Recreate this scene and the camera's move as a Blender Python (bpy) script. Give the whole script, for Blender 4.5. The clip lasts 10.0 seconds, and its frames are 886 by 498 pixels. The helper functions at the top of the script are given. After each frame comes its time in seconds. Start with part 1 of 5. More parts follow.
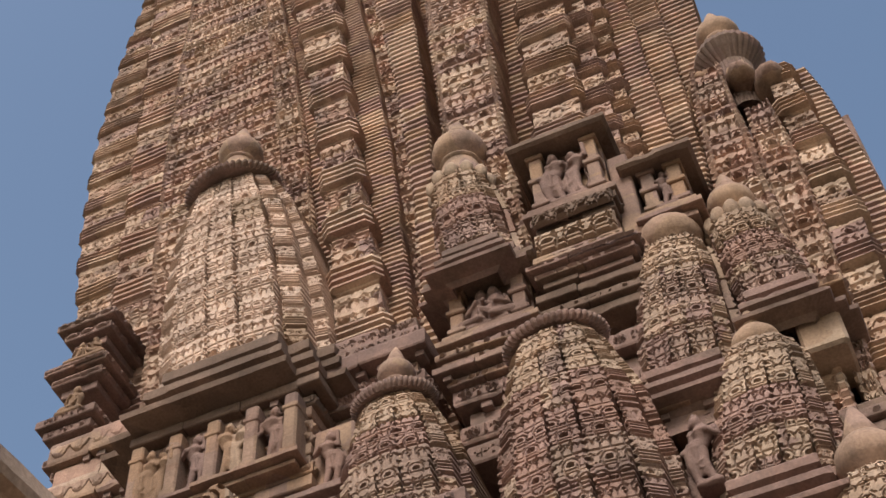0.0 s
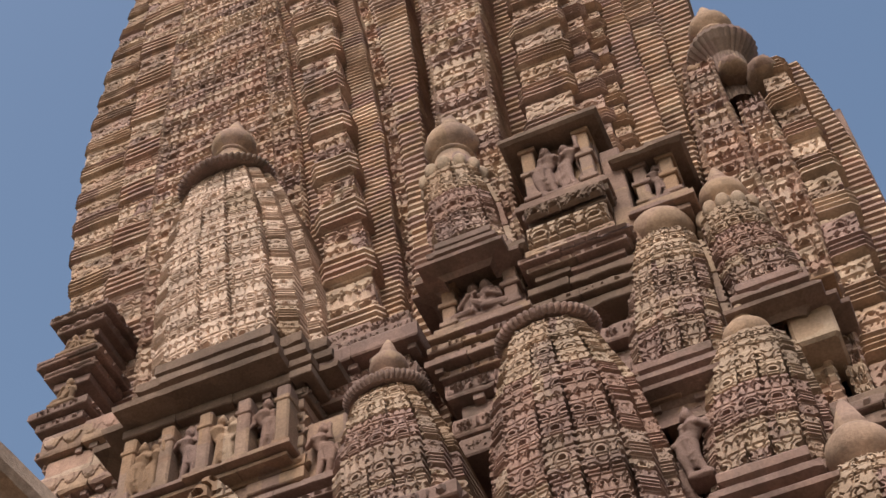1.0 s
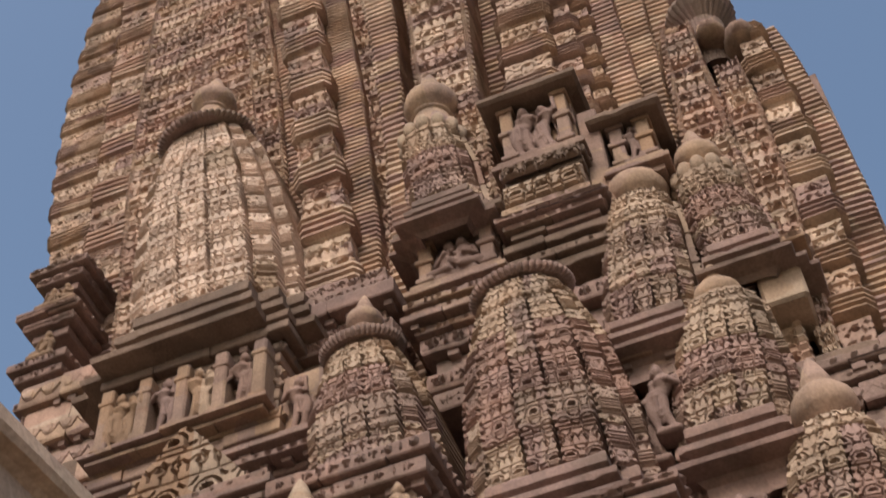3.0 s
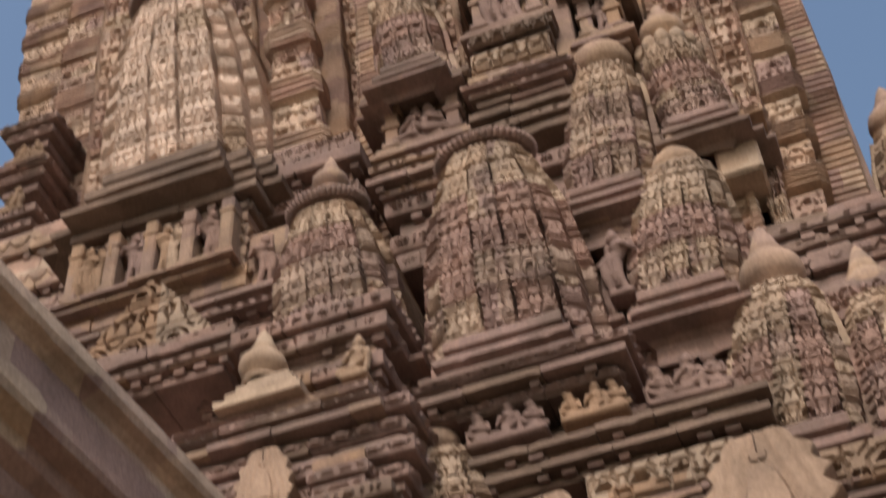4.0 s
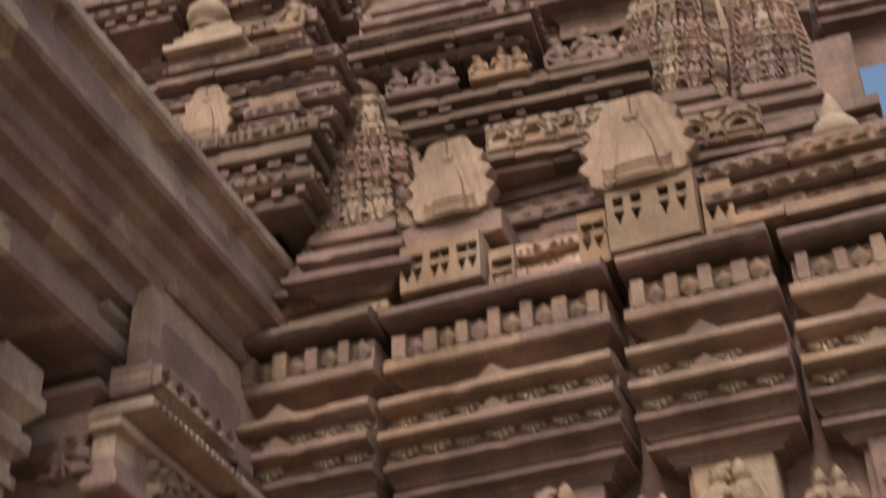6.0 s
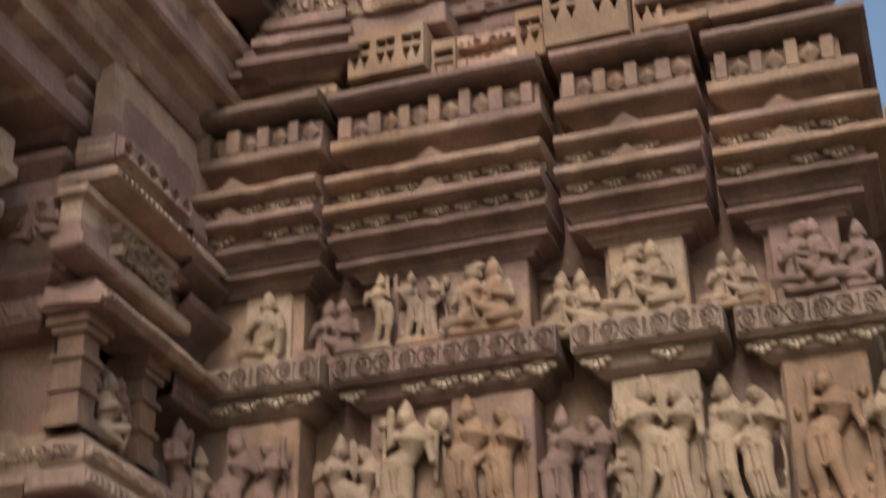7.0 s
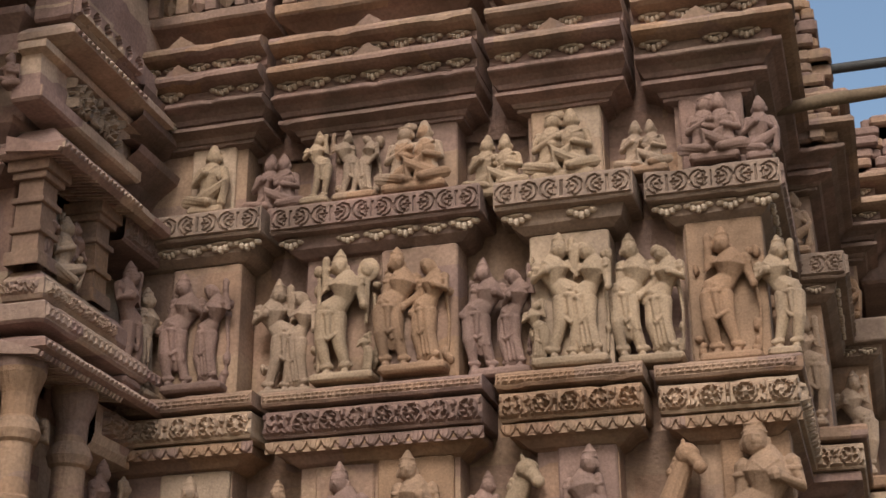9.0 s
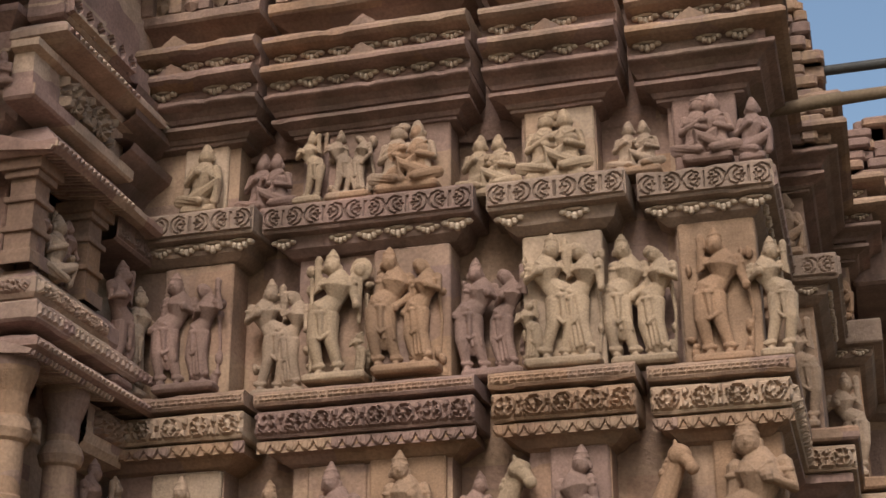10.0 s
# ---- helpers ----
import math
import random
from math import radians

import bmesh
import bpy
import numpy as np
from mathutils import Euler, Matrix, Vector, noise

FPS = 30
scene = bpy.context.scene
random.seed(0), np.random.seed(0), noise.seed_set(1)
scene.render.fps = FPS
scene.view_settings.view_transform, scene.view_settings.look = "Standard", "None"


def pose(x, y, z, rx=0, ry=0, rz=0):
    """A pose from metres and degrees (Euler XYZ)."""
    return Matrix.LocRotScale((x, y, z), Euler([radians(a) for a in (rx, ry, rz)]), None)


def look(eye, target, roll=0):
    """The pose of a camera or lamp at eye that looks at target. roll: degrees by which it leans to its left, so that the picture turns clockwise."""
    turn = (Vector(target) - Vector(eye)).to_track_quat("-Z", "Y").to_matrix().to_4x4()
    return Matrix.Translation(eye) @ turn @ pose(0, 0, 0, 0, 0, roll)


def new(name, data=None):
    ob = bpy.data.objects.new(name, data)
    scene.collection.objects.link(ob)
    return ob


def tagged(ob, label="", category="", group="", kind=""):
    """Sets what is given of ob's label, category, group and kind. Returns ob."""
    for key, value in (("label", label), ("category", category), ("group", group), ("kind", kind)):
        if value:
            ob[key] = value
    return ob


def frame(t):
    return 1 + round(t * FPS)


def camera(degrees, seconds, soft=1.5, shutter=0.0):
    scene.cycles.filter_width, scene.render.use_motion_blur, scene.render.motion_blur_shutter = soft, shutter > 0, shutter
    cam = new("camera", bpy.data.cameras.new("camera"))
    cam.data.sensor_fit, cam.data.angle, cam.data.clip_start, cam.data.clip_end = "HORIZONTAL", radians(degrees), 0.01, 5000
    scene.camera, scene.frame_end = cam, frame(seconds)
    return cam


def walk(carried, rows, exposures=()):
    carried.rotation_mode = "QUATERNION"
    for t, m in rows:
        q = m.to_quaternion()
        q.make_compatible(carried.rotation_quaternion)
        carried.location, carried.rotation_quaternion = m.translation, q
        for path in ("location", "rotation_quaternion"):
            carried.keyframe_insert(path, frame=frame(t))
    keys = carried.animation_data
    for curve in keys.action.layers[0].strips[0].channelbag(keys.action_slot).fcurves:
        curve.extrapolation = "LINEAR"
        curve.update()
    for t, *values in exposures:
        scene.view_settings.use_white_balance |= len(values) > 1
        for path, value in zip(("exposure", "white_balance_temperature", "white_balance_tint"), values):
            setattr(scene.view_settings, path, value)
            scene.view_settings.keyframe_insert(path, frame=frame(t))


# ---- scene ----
# camera and its path
cam = camera(32.4, 10.0, soft=1.5, shutter=0.8)
PATH = [
    (0, -0.696, 1.109, 4.241, 143.861, 2.524, 28.928),
    (0.5, -0.691, 1.108, 4.224, 143.661, 2.443, 28.661),
    (1, -0.685, 1.107, 4.217, 143.614, 2.653, 28.687),
    (1.5, -0.675, 1.109, 4.210, 143.558, 2.785, 28.487),
    (2, -0.669, 1.108, 4.201, 143.486, 2.826, 28.342),
    (3.3, -0.631, 1.068, 4.005, 141.308, 2.749, 27.126),
    (3.5, -0.629, 1.075, 3.970, 140.514, 2.725, 26.704),
    (4, -0.573, 0.998, 3.707, 137.569, 2.667, 25.639),
    (4.5, -0.535, 0.952, 3.525, 135.053, 2.433, 24.724),
    (5, -0.465, 0.853, 3.282, 132.063, 2.025, 23.581),
    (5.2, -0.400, 0.745, 3.126, 131.049, 2.056, 23.282),
    (6.3, 0.023, -0.046, 2.261, 123.764, 1.353, 20.817),
    (6.5, 0.079, -0.161, 2.170, 122.311, 1.475, 20.346),
    (7, 0.230, -0.484, 1.974, 117.869, 0.763, 18.922),
    (7.5, 0.368, -0.807, 1.823, 114.930, 0.436, 17.856),
    (8, 0.508, -1.165, 1.675, 112.760, 0.202, 16.783),
    (8.5, 0.538, -1.255, 1.644, 112.193, 0.174, 16.448),
    (9, 0.526, -1.252, 1.645, 112.239, 0.246, 16.130),
    (9.5, 0.522, -1.253, 1.642, 112.315, 0.368, 16.069),
    (10, 0.513, -1.248, 1.647, 112.249, 0.188, 15.753),
]
walk(cam, [(r[0], pose(*r[1:])) for r in PATH])

# daylight: hazy sky and a soft warm sun from behind the camera's left
SUN_AZ, SUN_EL = radians(174), radians(43)   # azimuth from +y, clockwise seen from above
world = bpy.data.worlds.new("sky_world")
scene.world = world
world.use_nodes = True
wn = world.node_tree.nodes
sky = wn.new("ShaderNodeTexSky")
sky.sky_type = "NISHITA"
sky.sun_disc = False
sky.sun_elevation, sky.sun_rotation = SUN_EL, SUN_AZ
sky.air_density, sky.dust_density, sky.ozone_density = 1.5, 5.0, 2.5
world.node_tree.links.new(sky.outputs["Color"], wn["Background"].inputs["Color"])
wn["Background"].inputs["Strength"].default_value = 0.15
sun = new("sun", bpy.data.lights.new("sun", "SUN"))
sun.data.energy, sun.data.angle, sun.data.color = 2.0, radians(18), (1.0, 0.95, 0.87)
to_sun = Vector((math.sin(SUN_AZ) * math.cos(SUN_EL), math.cos(SUN_AZ) * math.cos(SUN_EL), math.sin(SUN_EL)))
sun.matrix_world = look(to_sun * 50, (0, 0, 0))
scene.view_settings.exposure = 0.12


# ---------- materials ----------
def sandstone(name, tones, dirt=0.5, bump=0.5, block=(1.6, 1.6, 3.2), grain=38.0, rough=0.9):
    """Weathered carved sandstone: block-to-block tone, grain, dark weather stains."""
    m = bpy.data.materials.new(name)
    m.use_nodes = True
    nt = m.node_tree
    N, K = nt.nodes, nt.links
    bs = N["Principled BSDF"]
    bs.inputs["Roughness"].default_value = rough
    bs.inputs["Specular IOR Level"].default_value = 0.2
    geo = N.new("ShaderNodeNewGeometry")
    info = N.new("ShaderNodeObjectInfo")
    scl = N.new("ShaderNodeVectorMath"); scl.operation = "MULTIPLY"; scl.inputs[1].default_value = block
    K.new(geo.outputs["Position"], scl.inputs[0])
    vor = N.new("ShaderNodeTexVoronoi"); vor.distance = "CHEBYCHEV"; vor.inputs["Scale"].default_value = 1.0
    vor.inputs["Randomness"].default_value = 0.75
    K.new(scl.outputs[0], vor.inputs["Vector"])
    sep = N.new("ShaderNodeSeparateColor"); K.new(vor.outputs["Color"], sep.inputs[0])
    mixr = N.new("ShaderNodeMath"); mixr.operation = "MULTIPLY_ADD"
    K.new(info.outputs["Random"], mixr.inputs[0]); mixr.inputs[1].default_value = 0.35
    half = N.new("ShaderNodeMath"); half.operation = "MULTIPLY"; half.inputs[1].default_value = 0.65
    K.new(sep.outputs[0], half.inputs[0]); K.new(half.outputs[0], mixr.inputs[2])
    ramp = N.new("ShaderNodeValToRGB")
    ramp.color_ramp.elements[0].color = (*tones[0], 1)
    ramp.color_ramp.elements[1].color = (*tones[-1], 1)
    for i, c in enumerate(tones[1:-1]):
        e = ramp.color_ramp.elements.new((i + 1) / (len(tones) - 1)); e.color = (*c, 1)
    K.new(mixr.outputs[0], ramp.inputs[0])
    # soft clouding
    n1 = N.new("ShaderNodeTexNoise"); n1.inputs["Scale"].default_value = 2.3; n1.inputs["Detail"].default_value = 6
    K.new(geo.outputs["Position"], n1.inputs["Vector"])
    r1 = N.new("ShaderNodeMapRange"); r1.inputs[1].default_value, r1.inputs[2].default_value = 0.3, 0.7
    r1.inputs[3].default_value, r1.inputs[4].default_value = 0.7, 1.22
    K.new(n1.outputs[0], r1.inputs[0])
    # grain
    n2 = N.new("ShaderNodeTexNoise"); n2.inputs["Scale"].default_value = grain; n2.inputs["Detail"].default_value = 4
    K.new(geo.outputs["Position"], n2.inputs["Vector"])
    r2 = N.new("ShaderNodeMapRange"); r2.inputs[1].default_value, r2.inputs[2].default_value = 0.3, 0.7
    r2.inputs[3].default_value, r2.inputs[4].default_value = 0.82, 1.14
    K.new(n2.outputs[0], r2.inputs[0])
    mul = N.new("ShaderNodeMath"); mul.operation = "MULTIPLY"
    K.new(r1.outputs[0], mul.inputs[0]); K.new(r2.outputs[0], mul.inputs[1])
    c1 = N.new("ShaderNodeVectorMath"); c1.operation = "SCALE"
    K.new(ramp.outputs[0], c1.inputs[0]); K.new(mul.outputs[0], c1.inputs["Scale"])
    # dark weather streaks, drawn out downwards
    st = N.new("ShaderNodeVectorMath"); st.operation = "MULTIPLY"; st.inputs[1].default_value = (2.2, 2.2, 0.55)
    K.new(geo.outputs["Position"], st.inputs[0])
    n3 = N.new("ShaderNodeTexNoise"); n3.inputs["Scale"].default_value = 1.0; n3.inputs["Detail"].default_value = 8
    n3.inputs["Roughness"].default_value = 0.65
    K.new(st.outputs[0], n3.inputs["Vector"])
    r3 = N.new("ShaderNodeMapRange"); r3.inputs[1].default_value, r3.inputs[2].default_value = 0.5, 0.68
    r3.inputs[3].default_value, r3.inputs[4].default_value = 0.0, dirt
    K.new(n3.outputs[0], r3.inputs[0])
    mx = N.new("ShaderNodeMix"); mx.data_type = "RGBA"
    K.new(r3.outputs[0], mx.inputs[0]); K.new(c1.outputs[0], mx.inputs[6]); mx.inputs[7].default_value = (0.115, 0.085, 0.07, 1)
    K.new(mx.outputs[2], bs.inputs["Base Color"])
    # relief: pits and chips
    n4 = N.new("ShaderNodeTexNoise"); n4.inputs["Scale"].default_value = 16; n4.inputs["Detail"].default_value = 8
    n4.inputs["Roughness"].default_value = 0.7
    K.new(geo.outputs["Position"], n4.inputs["Vector"])
    bp = N.new("ShaderNodeBump"); bp.inputs["Strength"].default_value = bump; bp.inputs["Distance"].default_value = 0.03
    K.new(n4.outputs[0], bp.inputs["Height"]); K.new(bp.outputs[0], bs.inputs["Normal"])
    return m


# weathered reds, buffs and creams of one quarry
BUFF, PALE, PINK = (0.42, 0.285, 0.20), (0.50, 0.37, 0.28), (0.36, 0.225, 0.18)
OCHRE, DUSK, MAUVE = (0.41, 0.255, 0.165), (0.25, 0.175, 0.14), (0.31, 0.205, 0.18)


def dim(colour, k):
    return tuple(k * q for q in colour)


M_TOWER = sandstone("tower_sandstone", [DUSK, BUFF, MAUVE, PALE, PINK, BUFF], 0.55)
M_SPIRE = sandstone("spire_sandstone", [dim(BUFF, 0.82), dim(PALE, 0.78), dim(MAUVE, 0.84), dim(PALE, 0.74), dim(PINK, 0.84)], 0.5, block=(1.2, 1.2, 2.0))
M_PALE = sandstone("pale_sandstone", [dim(BUFF, 0.75), dim(PALE, 0.75), (0.36, 0.265, 0.19)], 0.35, bump=0.35)
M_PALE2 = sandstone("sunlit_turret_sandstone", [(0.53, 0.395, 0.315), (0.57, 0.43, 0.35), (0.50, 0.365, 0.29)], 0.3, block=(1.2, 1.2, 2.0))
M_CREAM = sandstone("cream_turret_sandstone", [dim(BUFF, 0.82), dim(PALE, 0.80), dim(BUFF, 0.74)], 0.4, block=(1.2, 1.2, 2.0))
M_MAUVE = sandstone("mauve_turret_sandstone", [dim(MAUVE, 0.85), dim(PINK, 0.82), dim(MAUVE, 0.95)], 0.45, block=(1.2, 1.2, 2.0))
M_KNOB = sandstone("weathered_finial_stone", [DUSK, BUFF, MAUVE], 0.6, block=(2, 2, 2))
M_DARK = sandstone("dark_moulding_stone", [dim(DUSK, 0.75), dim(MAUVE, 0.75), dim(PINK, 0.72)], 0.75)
# black stain on the niche eaves; painted shade on overhung ledges and bases
M_STAIN_SHADE = sandstone("black_stained_stone", [(0.13, 0.088, 0.068), (0.19, 0.13, 0.1), (0.15, 0.10, 0.08)], 0.55)
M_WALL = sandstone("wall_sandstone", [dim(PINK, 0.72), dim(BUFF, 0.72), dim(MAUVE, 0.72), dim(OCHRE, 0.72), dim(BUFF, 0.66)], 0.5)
M_STATUE = sandstone("statue_sandstone", [dim(BUFF, 0.68), dim(PALE, 0.64), dim(OCHRE, 0.68), dim(BUFF, 0.60)], 0.35, bump=0.55, block=(0.3, 0.2, 0.3), grain=60)
M_STPALE = sandstone("pale_statue_sandstone", [(0.29, 0.208, 0.144), (0.335, 0.248, 0.175)], 0.3, bump=0.55, block=(0.3, 0.2, 0.3), grain=60)
M_STROSE = sandstone("rose_statue_sandstone", [dim(PINK, 0.68), dim(MAUVE, 0.68), (0.23, 0.15, 0.125)], 0.3, bump=0.55, block=(0.3, 0.2, 0.3), grain=60)
M_BUD = sandstone("lime_white_bud_stone", [(0.42, 0.33, 0.26), (0.48, 0.39, 0.31)], 0.25, bump=0.2)
M_GREY = sandstone("grey_band_stone", [(0.225, 0.162, 0.13), (0.27, 0.197, 0.155), (0.19, 0.132, 0.112)], 0.5)
M_METAL = sandstone("grey_pipe_paint", [(0.045, 0.047, 0.05), (0.07, 0.07, 0.07)], 0.2, bump=0.05, rough=0.5)
M_BAMBOO = sandstone("weathered_bamboo", [(0.13, 0.09, 0.065), (0.17, 0.125, 0.085)], 0.3, bump=0.2, block=(3, 1, 1))
M_WING = sandstone("porch_sandstone", [PINK, MAUVE, PALE, PINK], 0.35)
M_NEW = sandstone("repair_sandstone", [(0.295, 0.2, 0.147), (0.345, 0.236, 0.172), (0.27, 0.185, 0.14)], 0.5, bump=0.4)
M_GROUND = sandstone("ground_earth", [(0.13, 0.11, 0.075), (0.17, 0.14, 0.095), (0.15, 0.125, 0.085)], 0.3, block=(1, 1, 1))


# ---------- mesh helpers ----------
class Mesh:
    """Collects vertices and faces for one mesh."""
    def __init__(self):
        self.v, self.f, self.n = [], [], 0

    def add(self, verts, faces):
        verts = np.asarray(verts, float).reshape(-1, 3)
        self.v.append(verts)
        self.f.extend([tuple(i + self.n for i in q) for q in faces])
        self.n += len(verts)

    def grid(self, P, wrap=False, flip=False):
        nv, nu = P.shape[:2]
        a = np.arange(nv * nu).reshape(nv, nu)
        if wrap:
            a = np.concatenate([a, a[:, :1]], 1)
        q = np.stack([a[:-1, :-1], a[:-1, 1:], a[1:, 1:], a[1:, :-1]], -1).reshape(-1, 4) + self.n
        if flip:
            q = q[:, ::-1]
        self.v.append(P.reshape(-1, 3)); self.n += nv * nu
        self.f.extend(map(tuple, q.tolist()))

    def box(self, x0, x1, y0, y1, z0, z1, b=0.012):
        """A box with chamfered front edges."""
        b = min(b, (x1 - x0) / 3, (y1 - y0) / 3, (z1 - z0) / 3)
        vs = []
        for z, i in ((z0, b), (z0 + b, 0), (z1 - b, 0), (z1, b)):
            for x, y in ((x0 + b, y0), (x1 - b, y0), (x1, y0 + b), (x1, y1 - b), (x1 - b, y1), (x0 + b, y1), (x0, y1 - b), (x0, y0 + b)):
                cx, cy = (x0 + x1) / 2, (y0 + y1) / 2
                vs.append((x - math.copysign(i, x - cx), y - math.copysign(i, y - cy), z))
        fs = [(7, 6, 5, 4, 3, 2, 1, 0), tuple(range(24, 32))]
        for r in range(3):
            for k in range(8):
                fs.append((r * 8 + k, r * 8 + (k + 1) % 8, r * 8 + 8 + (k + 1) % 8, r * 8 + 8 + k))
        self.add(vs, fs)

    def tube(self, pts, rad, seg=8, flat=1.0):
        """A rounded limb along pts with radii; flat squeezes it in y."""
        pts = [Vector(p) for p in pts]
        rings = []
        first, last = (pts[0] - pts[1]).normalized(), (pts[-1] - pts[-2]).normalized()
        seq = [(pts[0] + first * rad[0] * 0.8, rad[0] * 0.45), *zip(pts, rad), (pts[-1] + last * rad[-1] * 0.8, rad[-1] * 0.45)]
        for i, (p, r) in enumerate(seq):
            d = (seq[min(i + 1, len(seq) - 1)][0] - seq[max(i - 1, 0)][0]).normalized()
            u = d.cross(Vector((0, 1, 0)))
            u = u.normalized() if u.length > 0.05 else Vector((1, 0, 0))
            w = d.cross(u).normalized()
            rings.append([p + (u * math.cos(a) + w * math.sin(a) * flat) * r for a in [2 * math.pi * k / seg for k in range(seg)]])
        P = np.array([[tuple(v) for v in r] for r in rings])
        base = self.n
        self.grid(P, wrap=True)
        self.f.append(tuple(base + k for k in range(seg))[::-1])
        self.f.append(tuple(base + (len(rings) - 1) * seg + k for k in range(seg)))

    def blob(self, c, r, seg=14, rings=10):
        P = np.array([[(c[0] + r[0] * math.sin(b) * math.cos(a), c[1] + r[1] * math.sin(b) * math.sin(a), c[2] - r[2] * math.cos(b))
                       for a in [2 * math.pi * k / seg for k in range(seg)]] for b in [0.02 + (math.pi - 0.04) * i / (rings - 1) for i in range(rings)]])
        self.grid(P, wrap=True)

    def lathe(self, c, prof, seg=24, ribs=0, amp=0.0, phase=0.0):
        """prof: (radius, height) pairs; ribs swell the rim like a fluted disc."""
        P = []
        for r, z in prof:
            row = []
            for k in range(seg):
                a = 2 * math.pi * k / seg + phase
                rr = r * (1 + amp * abs(math.sin(a * ribs / 2))) if ribs else r
                row.append((c[0] + rr * math.cos(a), c[1] + rr * math.sin(a), c[2] + z))
            P.append(row)
        self.grid(np.array(P), wrap=True)

    def sweep(self, plan, prof, step=0.0, wave=0.0):
        """Sweeps prof, (out, z) pairs, along a plan polyline whose outside lies on its right-hand side (towards -y when going +x)."""
        p = np.array(plan, float)
        d = np.diff(p, axis=0); d /= np.linalg.norm(d, axis=1)[:, None]
        nrm = np.stack([d[:, 1], -d[:, 0]], 1)
        off = np.zeros_like(p)
        off[0], off[-1] = nrm[0], nrm[-1]
        for i in range(1, len(p) - 1):
            s = nrm[i - 1] + nrm[i]
            off[i] = s / max(0.3, (s @ nrm[i]))
        P = np.array([[(p[i, 0] + off[i, 0] * o, p[i, 1] + off[i, 1] * o, z) for i in range(len(p))] for o, z in prof])
        self.worn(P)

    def worn(self, P, step=0.07, amp=0.0017):
        """A moulding given by its corner columns, cut finer along its run, with worn and chipped edges."""
        cols = [P[:, :1]]
        for i in range(P.shape[1] - 1):
            L = np.linalg.norm(P[:, i + 1] - P[:, i], axis=1).max()
            n = max(1, min(90, int(L / step)))
            for k in range(1, n + 1):
                cols.append((P[:, i:i + 1] * (n - k) + P[:, i + 1:i + 2] * k) / n)
        Q = np.concatenate(cols, 1)
        if Q.shape[1] > P.shape[1]:
            x, y, z = Q[..., 0], Q[..., 1], Q[..., 2]
            w = np.sin(x * 9.1 + z * 23 + y * 7.7) + np.sin(x * 23.7 - z * 51 + y * 19.3) * 0.7 + np.sin(x * 61 + z * 93 + y * 57) * 0.5
            h = np.sin(np.floor((x + y) * 9) * 127.1 + np.floor(z * 11) * 311.7) * 43758.5
            chip = ((h - np.floor(h)) > 0.945) * 0.013
            Q = Q.copy()
            Q[..., 2] += amp * w - chip * 0.5
            Q[..., 1] += amp * 0.8 * np.sin(x * 17 + z * 41) + chip
        self.grid(Q)

    def make(self, name, mat, parent=None, smooth=False, label=""):
        me = bpy.data.meshes.new(name)
        me.from_pydata(np.concatenate(self.v).tolist(), [], self.f)
        me.materials.append(mat)
        if smooth:
            me.polygons.foreach_set("use_smooth", [True] * len(me.polygons))
        me.update()
        ob = new(name, me)
        if parent:
            ob.parent = parent
        if label:
            tagged(ob, label)
        return ob


def thing(name, label, category, at=(0, 0, 0), group="", kind=""):
    e = tagged(new(name), label, category, group, kind)
    e.location = at
    return e


def hold(e, ob):
    """Puts ob, built in world place, under the empty e."""
    ob.parent = e
    ob.matrix_parent_inverse = Matrix.Translation(e.location).inverted()
    return ob


# ---------- carved patterns: heights about -1..1 over (s, z) in metres ----------
def lattice(s, z, cw, ch, seed=0, hw=0.04):
    """Interlaced horseshoe arches incised into smooth stone, each over a pierced half-moon. hw: half the width of a groove."""
    r = np.floor(z / ch)
    x = s / cw + 0.5 * (r % 2)
    c = np.floor(x)
    x = x - c - 0.5
    y = z / ch - r
    j1, j2 = np.sin(c * 12.9 + r * 78.2 + seed), np.sin(c * 39.3 + r * 11.1 + seed * 3)
    a = cw / ch
    X = x * a + 0.03 * j2
    d = np.hypot(X, y - 0.40 + 0.04 * j1)
    ring = (np.abs(d - 0.36) < hw) & (y > 0.36)
    hole = (d < 0.19 + 0.03 * j2) & (y > 0.34 + 0.04 * j1)
    e = np.hypot(np.abs(X) - a / 2, y - 0.95)
    curl = (np.abs(e - 0.25) < hw) & (y < 0.90) & (np.abs(X) < a * 0.47)
    pit = np.hypot(np.abs(X) - a * 0.42, y - 0.24) < 0.07 + 0.02 * j1
    foot = (np.abs(y - 0.2) < hw * 0.8) & (np.abs(X) < a * 0.30)
    tick = (np.abs(np.abs(X) - a * 0.30) < hw * 0.8) & (y < 0.36) & (y > 0.06)
    # every third row carries paired scrolls instead of an arch
    alt = (r % 3) == 1
    f = np.hypot(np.abs(X) - a * 0.24, y - 0.52)
    scr = ((np.abs(f - 0.20) < hw) & ~((y < 0.5) & (np.abs(X) < a * 0.24))) | ((np.abs(X) < hw * 0.8) & (y > 0.25) & (y < 0.6))
    ring, hole, pit = np.where(alt, scr, ring), np.where(alt, f < 0.075, hole), pit & ~alt
    foot = foot & ~alt
    cut = ring | curl | tick | foot | (y < 0.03)
    face = 0.10 + 0.10 * j1 + 0.10 * np.cos(5.5 * (d - 0.1))
    return np.where(hole, -3.2, np.where(pit, -2.2, np.where(cut, -0.7, face)))


def fins(z, ch):
    """Thin stacked overhanging courses."""
    y = z / ch - np.floor(z / ch)
    return np.where(y > 0.42, 0.9 - 0.5 * (y - 0.42), -1.0 + 1.2 * y)


